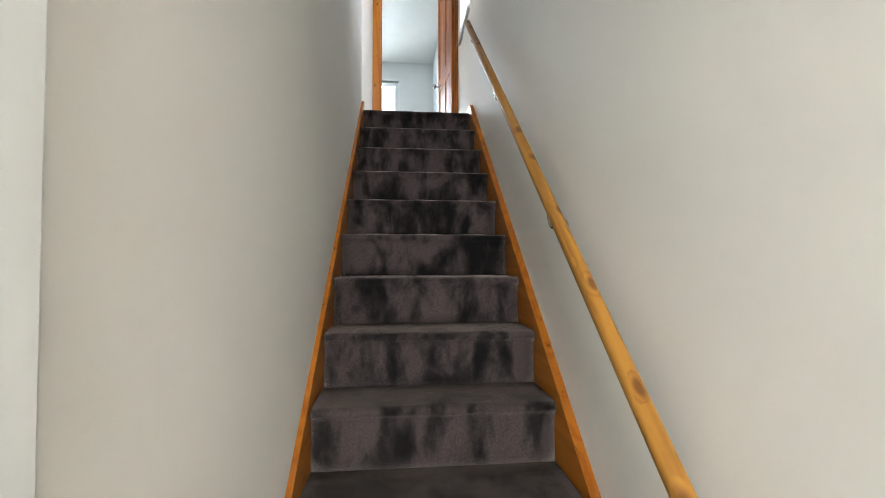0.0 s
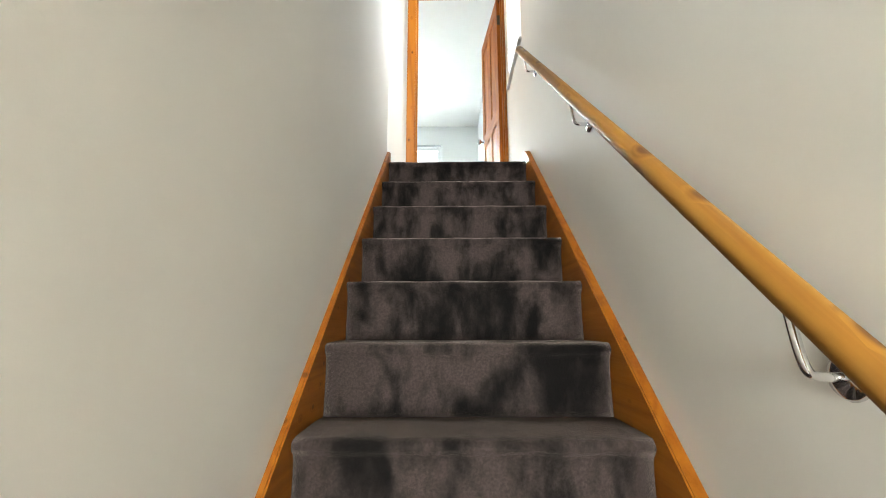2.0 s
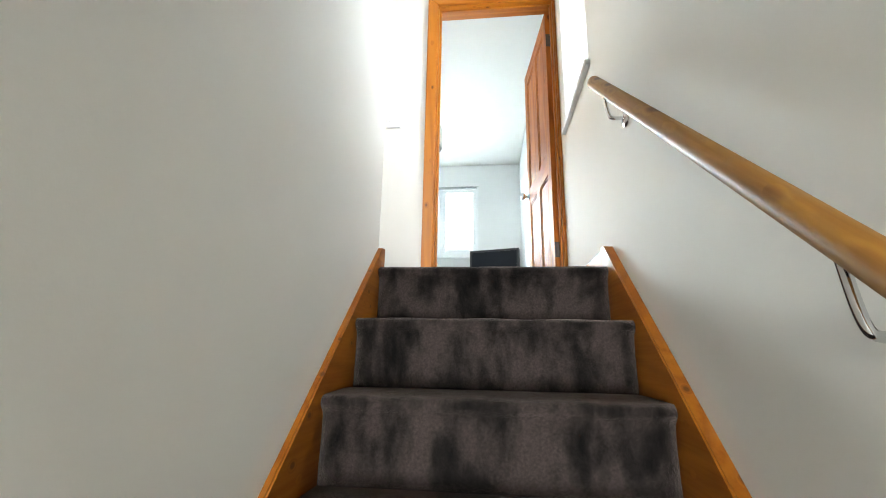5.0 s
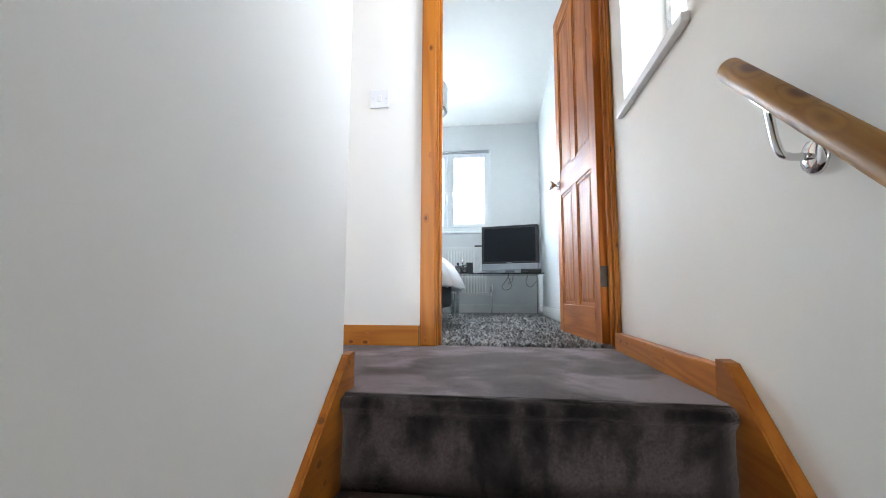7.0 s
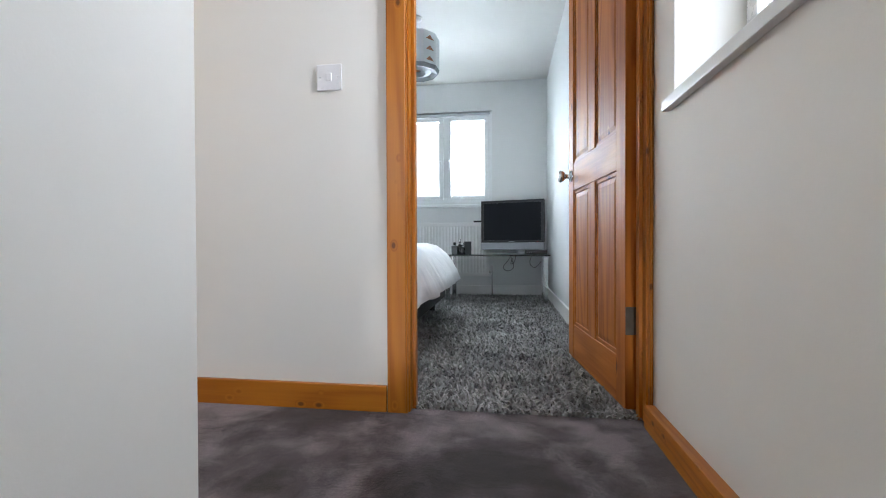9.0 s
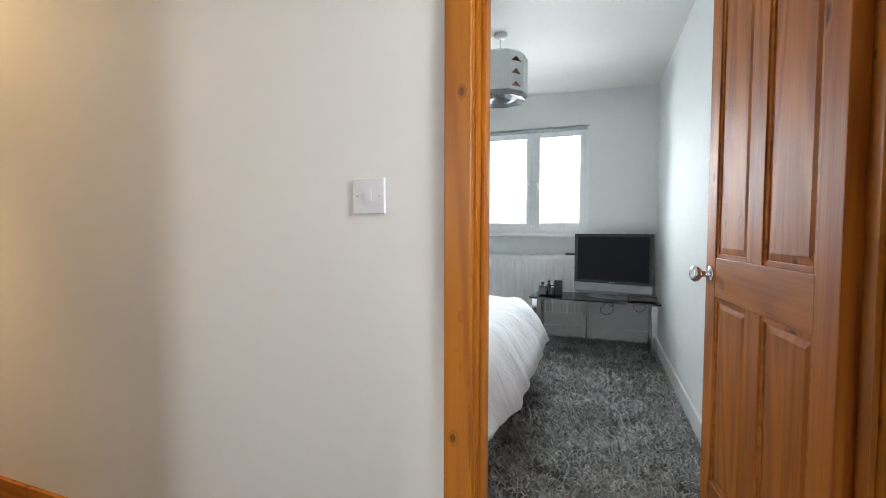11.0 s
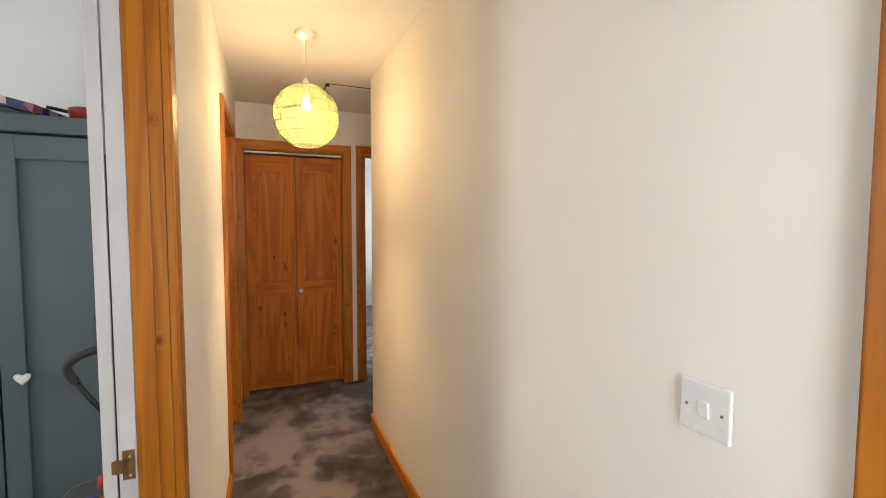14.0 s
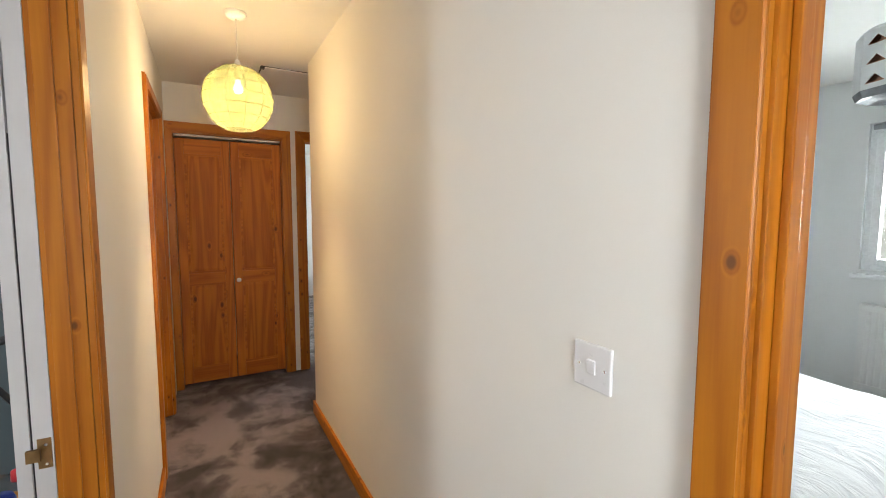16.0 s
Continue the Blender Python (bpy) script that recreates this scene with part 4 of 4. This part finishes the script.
part("maker_mark", boxed((-0.03, 0.03, -0.0072, -0.0062, 0.122, 0.128)), SILVER, tv, "small silver bar mark")
part("standby_light", boxed((0.255, 0.262, -0.0072, -0.0062, 0.123, 0.127)), plain("red_lens", (0.5, 0.02, 0.02), 0.3), tv, "small red lens")
part("neck", boxed((-0.05, 0.05, 0.01, 0.05, 0.011, 0.039), edge=0.006), SILVER, tv, "silver neck")
part("foot", turned([(0, 0.0005), (0.2, 0.0005), (0.2, 0.006), (0.17, 0.010), (0, 0.012)], 32, Matrix.Diagonal((1, 0.6, 1, 1))), SILVER, tv, "oval silver foot", True)

box = thing("set_top_box", "black set-top box on the glass table", "set-top box", pose(0.262, 3.735, TZ, 0, 0, -4))
part("body", boxed((-0.105, 0.105, -0.06, 0.06, 0.002, 0.040), edge=0.004), DARK_PLASTIC, box)
part("lid", boxed((-0.104, 0.104, -0.059, 0.059, 0.0405, 0.046), edge=0.002), DARK_PLASTIC, box, "black lid")
for k in range(3):
    part("button", turned([(0, 0), (0.004, 0), (0.003, 0.003), (0, 0.003)], 10, pose(-0.08 + 0.02 * k, -0.06, 0.02, 90, 0, 0)), SILVER, box)

m_scent, n, l, b = shader("dark_perfume_glass", 0.08)
b.inputs["Base Color"].default_value = (0.02, 0.016, 0.02, 1)
b.inputs["Coat Weight"].default_value = 0.5


def scent(x, y, w, h, cap, label, round_=False):
    t = thing("perfume_bottle", label, "perfume bottle", pose(x, y, TZ), "bottles on the television table")
    if round_:
        part("bottle", turned([(0, 0.0005), (w, 0.0005), (w * 1.05, h * 0.3), (w * 0.9, h * 0.8), (w * 0.4, h), (0, h)], 20), m_scent, t, "", True)
    else:
        part("bottle", boxed((-w, w, -w * 0.7, w * 0.7, 0.0005, h), edge=0.005), m_scent, t)
    part("collar", turned([(0, h), (w * 0.35, h), (w * 0.35, h + 0.01), (0, h + 0.01)], 16), CHROME, t, "chrome collar", True)
    part("cap", turned([(0, h + 0.01), (w * 0.45, h + 0.01), (w * 0.45, h + cap - 0.003), (w * 0.3, h + cap), (0, h + cap)], 16), CHROME if round_ else DARK_PLASTIC, t, "bottle cap", True)


scent(-0.52, 3.76, 0.030, 0.085, 0.035, "square dark glass perfume bottle with a black cap")
scent(-0.475, 3.82, 0.024, 0.10, 0.05, "round dark perfume bottle with a chrome cap", True)
scent(-0.440, 3.75, 0.026, 0.075, 0.04, "short round dark perfume bottle", True)
carton = thing("perfume_carton", "small dark grey perfume carton on the glass table", "carton", pose(-0.40, 3.86, TZ, 0, 0, 12))
part("carton_body", boxed((-0.035, 0.035, -0.02, 0.02, 0.0005, 0.125), edge=0.0015), plain("dark_card", (0.05, 0.05, 0.055), 0.5), carton)
part("flap", boxed((-0.034, 0.034, -0.0195, 0.0195, 0.1252, 0.1275), edge=0.0008), plain("grey_card", (0.11, 0.11, 0.12), 0.5), carton)

for pts in ([(0.03, 3.95, TZ - 0.012), (0.00, 3.99, 0.37), (-0.06, 4.0, 0.31), (-0.01, 4.0, 0.26), (0.07, 4.0, 0.30), (0.04, 4.02, 0.39), (0.02, 4.04, TZ - 0.013)], [(0.24, 3.95, TZ - 0.012), (0.21, 4.0, 0.35), (0.27, 4.02, 0.29), (0.33, 4.02, 0.36), (0.36, 4.1, 0.40)], [(0.08, 3.98, TZ - 0.012), (0.07, 4.0, 0.36), (0.02, 4.02, 0.33), (0.05, 4.05, 0.40)]):
    tagged(part("cable", tube(bent(pts, 3), 0.0028, 6), DARK_PLASTIC, None, "", True), "thin black cable hanging behind the glass table", "cable", "cables behind the table")

# bedroom pendant with cut triangles
WHITE_CARD = plain("white_satin_card", (0.72, 0.73, 0.74), 0.45, 0, 0.08, 9, 120, 0.05)
COPPER = plain("copper_foil", (0.50, 0.25, 0.17), 0.3, 0.9, 0.2, 30, 200, 0.1)
bp = thing("pendant_shade_lamp", "unlit white faceted pendant shade with copper-lined triangle cut-outs", "ceiling lamp", pose(-0.703, 2.83, 0, 0, 0, 12))
part("ceiling_rose", turned([(0, BZ - 0.001), (0.045, BZ - 0.001), (0.045, BZ - 0.012), (0.036, BZ - 0.022), (0.010, BZ - 0.028), (0, BZ - 0.028)], 24), WHITE_PLASTIC, bp, "white ceiling rose", True)
part("cord", tube([(0, 0, BZ - 0.026), (0, 0, 2.07)], 0.003, 8), WHITE_PLASTIC, bp, "white flex")
SR, S0, S1, sides = 0.178, 1.862, 2.145, 10
bm = bmesh.new()
for k in range(sides):
    a0, a1 = 2 * math.pi * k / sides, 2 * math.pi * (k + 1) / sides
    p0, p1 = Vector((SR * math.cos(a0), SR * math.sin(a0), 0)), Vector((SR * math.cos(a1), SR * math.sin(a1), 0))
    for r in range(3):
        za, zb = S0 + 0.03 + (S1 - S0 - 0.05) * r / 3, S0 + 0.03 + (S1 - S0 - 0.05) * (r + 1) / 3

        def at(u, z):
            return bm.verts.new(p0.lerp(p1, u) + Vector((0, 0, z)))

        A, B, C, D = at(0, za), at(1, za), at(1, zb), at(0, zb)
        if k % 2 == 0:
            L_, R_, T_ = at(0.16, za + 0.022), at(0.84, za + 0.022), at(0.5, zb - 0.022)
            for f in ((A, B, R_, L_), (B, C, T_, R_), (C, D, T_), (D, A, L_, T_)):
                bm.faces.new(f)
        else:
            bm.faces.new((A, B, C, D))
bmesh.ops.remove_doubles(bm, verts=bm.verts[:], dist=0.0005)
bmesh.ops.recalc_face_normals(bm, faces=bm.faces[:])
sh = part("shade", bm, WHITE_CARD, bp, "white faceted card shade")
part("lining", turned([(SR * 0.90, S0 + 0.03), (SR * 0.90, S1 - 0.02)], sides), COPPER, sh, "copper foil lining")
part("top_rim", turned([(SR * 1.0, S1 - 0.021), (SR * 0.86, S1), (SR * 0.84, S1 - 0.004), (SR * 0.95, S1 - 0.021)], sides), WHITE_CARD, sh)
part("bottom_rim", turned([(SR * 1.0, S0 + 0.031), (SR * 0.93, S0), (SR * 0.66, S0 + 0.016), (SR * 0.40, S0 + 0.004), (SR * 0.2, S0 + 0.02), (SR * 0.18, S0 + 0.03)], sides), plain("dull_foil", (0.26, 0.27, 0.29), 0.6, 0.5, 0.25, 18, 60, 0.4), sh, "crumpled silver foil rim")
part("spider", boxed((-SR * 0.84, SR * 0.84, -0.002, 0.002, S1 - 0.012, S1 - 0.008), (-0.002, 0.002, -SR * 0.84, SR * 0.84, S1 - 0.0118, S1 - 0.0082)), CHROME, bp, "thin wire spider")
part("lamp_holder", turned([(0, 2.09), (0.016, 2.085), (0.019, 2.05), (0.019, 2.01), (0, 2.01)], 18), WHITE_PLASTIC, bp, "white lamp holder", True)

# ---------------------------------------------------------------- small room
BLUE = plain("slate_blue_paint", (0.085, 0.118, 0.135), 0.42, 0, 0.12, 3, 130, 0.06)
FX, WT = -1.88, 1.73
ward = thing("wardrobe", "slate blue painted two-door wardrobe with heart knobs", "wardrobe")
W0, W1, WS = -0.985, -0.13, -0.53
part("carcass", boxed((-2.43, FX - 0.022, W0, W0 + 0.02, 0.0, 1.675), (-2.43, FX - 0.022, W1 - 0.02, W1, 0.0, 1.675), (-2.43, -2.42, W0 + 0.02, W1 - 0.02, 0.0, 1.675), (-2.42, FX - 0.022, W0 + 0.02, W1 - 0.02, 0.0, 0.09)), BLUE, ward)
part("cornice", boxed((-2.44, FX + 0.022, W0 - 0.02, W1 + 0.02, 1.676, WT), edge=0.006, segments=3), BLUE, ward, "moulded slate blue cornice")
for y0, y1 in ((W0 + 0.001, WS - 0.003), (WS + 0.003, W1 - 0.001)):
    d = new("wardrobe_door")
    d.parent = ward
    s = 0.062
    for b in ((FX - 0.02, FX, y0, y0 + s, 0.06, 1.67), (FX - 0.02, FX, y1 - s, y1, 0.06, 1.67), (FX - 0.0198, FX - 0.0002, y0 + s, y1 - s, 0.06, 0.14), (FX - 0.0198, FX - 0.0002, y0 + s, y1 - s, 1.595, 1.67)):
        part("door_frame_bar", boxed(b, edge=0.002), BLUE, d)
    part("door_panel", boxed((FX - 0.018, FX - 0.011, y0 + s - 0.003, y1 - s + 0.003, 0.138, 1.597)), BLUE, d)
    bm = bmesh.new()
    ring = [(0.016 * math.sin(a) ** 3, 0.0125 * math.cos(a) - 0.005 * math.cos(2 * a) - 0.002 * math.cos(3 * a)) for a in (2 * math.pi * k / 32 for k in range(32))]
    rows = []
    for x, sc in ((0.012, 0.75), (0.018, 1.05), (0.024, 1.05), (0.028, 0.7)):
        rows.append([bm.verts.new((FX + x, (y1 - 0.10 if y1 < WS else y0 + 0.06) + p * sc * 1.25, 0.907 + q * sc * 1.25)) for p, q in ring])
    for ra, rb in zip(rows, rows[1:]):
        for k in range(32):
            bm.faces.new((ra[k], ra[(k + 1) % 32], rb[(k + 1) % 32], rb[k]))
    bm.faces.new(rows[0])
    bm.faces.new(rows[-1][::-1])
    shape(bm, [(FX, FX + 0.0125, (y1 - 0.104 if y1 < WS else y0 + 0.056), (y1 - 0.096 if y1 < WS else y0 + 0.064), 0.903, 0.911)])
    bmesh.ops.recalc_face_normals(bm, faces=bm.faces[:])
    part("knob", bm, WHITE_PLASTIC, d, "white ceramic heart knob")

tin = thing("storage_tin", "pale blue box on top of the wardrobe", "box", pose(-2.06, -0.595, WT, 0, 0, 6))
part("tin_body", boxed((-0.09, 0.09, -0.05, 0.05, 0.0005, 0.068), edge=0.004), plain("pale_blue_card", (0.22, 0.55, 0.68), 0.45), tin)
part("tin_label", boxed((0.0902, 0.0908, -0.018, 0.018, 0.03, 0.055)), plain("white_label", (0.7, 0.75, 0.78), 0.5), tin, "plain white label")
game = thing("game_box", "dark patterned flat box on top of the wardrobe", "box", pose(-2.02, -0.475, WT, 0, 0, -9))
part("box_body", boxed((-0.09, 0.09, -0.066, 0.066, 0.0005, 0.020), edge=0.002), DARK_PLASTIC, game)
m_pat, n, l, b = shader("patterned_card", 0.4)
vor = n.new("ShaderNodeTexVoronoi")
vor.inputs["Scale"].default_value = 24
l.new(coords(n, l), vor.inputs["Vector"])
sp = n.new("ShaderNodeSeparateColor")
l.new(vor.outputs["Color"], sp.inputs[0])
l.new(ramp(n, l, sp.outputs[0], [(0.0, (0.02, 0.025, 0.09)), (0.55, (0.03, 0.03, 0.12)), (0.72, (0.45, 0.12, 0.16)), (0.9, (0.6, 0.45, 0.4))]), b.inputs["Base Color"])
lid = boxed((-0.088, 0.088, -0.060, 0.060, -0.014, 0.014), edge=0.002)
lid.transform(pose(0, 0, 0.047, -14, 0, 0))
part("box_lid", lid, m_pat, game, "dark blue and pink patterned lid")
pot = thing("red_pan", "small red pan with a black handle on top of the wardrobe", "pan", pose(-2.02, -0.315, WT))
part("bowl", turned([(0, 0.0005), (0.048, 0.0005), (0.056, 0.045), (0.058, 0.058), (0.052, 0.060), (0.048, 0.012), (0, 0.010)], 24), plain("red_enamel", (0.35, 0.035, 0.03), 0.3), pot, "", True)
part("pan_handle", tube([(0.02, -0.052, 0.045), (0.03, -0.085, 0.05), (0.035, -0.105, 0.052)], 0.006, 8), DARK_PLASTIC, pot, "black handle")

push = thing("pushchair", "folded pushchair frame with a curved black handle", "pushchair", pose(-1.52, -0.17, 0))
RUBBER = plain("black_foam_grip", (0.02, 0.02, 0.022), 0.7, 0, 0.2, 20, 300, 0.2)
part("handle", tube(bent([(0.0, 0.06, 1.068), (0.0, 0.007, 1.062), (0.0, -0.04, 1.047), (0.0, -0.068, 1.022), (0.0, -0.062, 0.998), (0.0, -0.048, 0.977)], 2), 0.0105, 14), RUBBER, push, "curved black foam handle", True)
part("handle_tube", tube([(0.0, -0.052, 0.983), (0.0, -0.03, 0.946), (0.0, 0.004, 0.893), (-0.02, 0.035, 0.852)], 0.0075, 12), DARK_PLASTIC, push, "black metal tube", True)
part("side_post", tube([(0.01, 0.035, 0.60), (0.01, 0.035, 0.77)], 0.012, 12), DARK_PLASTIC, push, "dark grey post", True)
part("post_cap", turned([(0, 0), (0.014, 0), (0.015, 0.02), (0.010, 0.03), (0, 0.031)], 14, Matrix.Translation((0.01, 0.035, 0.765))), plain("dark_red_plastic", (0.22, 0.02, 0.03), 0.3), push, "dark red cap", True)
part("grip_tip", turned([(0, 0), (0.014, 0.004), (0.016, 0.02), (0.010, 0.035), (0, 0.037)], 14, pose(0.0, 0.02, 1.125, 30, 0, 0)), DARK_PLASTIC, push, "black plastic cap", True)
for s in (-0.02, 0.03):
    part("tube", tube([(-0.05 + s, 0.035, 0.85), (-0.10 + s, -0.05, 0.45), (-0.06 + s, 0.0, 0.085)], 0.009, 10), DARK_PLASTIC, push, "black metal tube")
for x in (-0.11, 0.0):
    part("wheel", turned([(0.03, -0.012), (0.075, -0.014), (0.082, 0.0), (0.075, 0.014), (0.03, 0.012), (0.03, -0.012)], 24, pose(x, 0.0, 0.078, 0, 90, 0)), RUBBER, push, "small black wheel", True)

toy = thing("push_along_toy", "orange push-along toy with a clear dome", "toy", pose(-1.445, -0.183, 0))
CLEAR_PLASTIC = glass("clear_plastic", (0.97, 0.98, 1.0), 0.03)
CLEAR_PLASTIC.node_tree.nodes["Principled BSDF"].inputs["IOR"].default_value = 1.06
CLEAR_PLASTIC.node_tree.nodes["Principled BSDF"].inputs["Coat Weight"].default_value = 0.6
ORANGE = plain("orange_plastic", (0.85, 0.36, 0.03), 0.35)
part("toy_base", turned([(0, -0.004), (0.10, -0.004), (0.11, 0.03), (0.03, 0.06), (0.018, 0.10), (0.018, 0.58), (0.050, 0.615), (0.056, 0.64), (0, 0.645)], 24), ORANGE, toy, "orange plastic base and stem", True)
for k in range(9):
    a = 2 * math.pi * k / 9
    lobe = turned([(0, 0.638), (0.013, 0.642), (0.015, 0.655), (0.011, 0.671), (0, 0.676)], 12, Matrix.Translation((0.036 * math.cos(a), 0.036 * math.sin(a), 0)))
    part("lobe", lobe, ORANGE, toy, "rounded orange lobe", True)
part("toy_core", turned([(0, 0.66), (0.027, 0.66), (0.029, 0.676), (0.024, 0.688), (0, 0.690)], 20), plain("blue_plastic", (0.03, 0.06, 0.35), 0.3), toy, "blue plastic core", True)
part("dome", turned([(0.057, 0.642), (0.060, 0.67), (0.054, 0.70), (0.036, 0.727), (0, 0.738)], 24), CLEAR_PLASTIC, toy, "clear plastic dome", True)
part("toy_peg", turned([(0, 0.0), (0.011, 0.0), (0.009, 0.026), (0, 0.03)], 14, Matrix.Translation((0.0, 0.034, 0.722))), plain("red_plastic", (0.6, 0.03, 0.04), 0.3), toy, "red plastic peg", True)

# ---------------------------------------------------------------- back room
hb = thing("double_bed", "white bedding on a bed with a charcoal upholstered headboard", "bed")
part("headboard", boxed((-7.38, -7.31, 2.02, 3.5, 0.0, 0.99), edge=0.015, segments=3), GREY_FABRIC, hb, "charcoal upholstered headboard")
part("base", boxed((-7.305, -5.35, 2.06, 3.46, 0.0, 0.28), edge=0.012, segments=3), GREY_FABRIC, hb, "charcoal bed base")
part("mattress", boxed((-7.30, -5.36, 2.05, 3.47, 0.285, 0.55), edge=0.05, segments=4), m_duvet, hb, "white bedding", True)

# ---------------------------------------------------------------- outside
GRASS = plain("far_fields", (0.40, 0.41, 0.36), 0.95, 0, 0.35, 0.03, 2.0, 0.0)
structure("ground", boxed((-900, 900, -900, 900, FZ - 0.5, FZ - 0.3)), GRASS, "pale fields round the house", "ground")


def hills(name, y, height, seed, colour):
    bm = bmesh.new()
    a = []
    for k in range(81):
        x = -500 + 1000 * k / 80
        z = FZ + height * (0.55 + 0.45 * noise.noise((x * 0.008, seed, 0))) + 1.2 * noise.noise((x * 0.06, seed, 3))
        a.append((bm.verts.new((x, y, FZ - 0.4)), bm.verts.new((x, y + 14, z)), bm.verts.new((x, y + 60, FZ - 0.4))))
    for p, q in zip(a, a[1:]):
        bm.faces.new((p[0], q[0], q[1], p[1]))
        bm.faces.new((p[1], q[1], q[2], p[2]))
    structure(name, bm, plain(name + "_painted_haze", colour, 0.95, 0, 0.2, 0.05, 2.0, 0.0), "distant hills with haze painted into their colour", "hills")


# Distance haze is mixed into these colours: the far row paler and bluer.
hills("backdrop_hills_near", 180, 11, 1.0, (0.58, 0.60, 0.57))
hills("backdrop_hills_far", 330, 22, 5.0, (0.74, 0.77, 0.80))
m_cloud, n, l, b = shader("bright_overcast_cloud", 1.0)
b.inputs["Base Color"].default_value = (0, 0, 0, 1)
l.new(ramp(n, l, noise_tex(n, l, coords(n, l, (0.004, 0.004, 0.012)), 1.0, 4), [(0.3, (0.86, 0.90, 0.94)), (0.7, (1.0, 1.0, 1.0))]), b.inputs["Emission Color"])
b.inputs["Emission Strength"].default_value = 0.85
bm = turned([(600, FZ - 5), (600, 120), (480, 300), (250, 420), (0, 460)], 48)
structure("backdrop", bm, m_cloud, "bright white overcast sky", "sky", True)
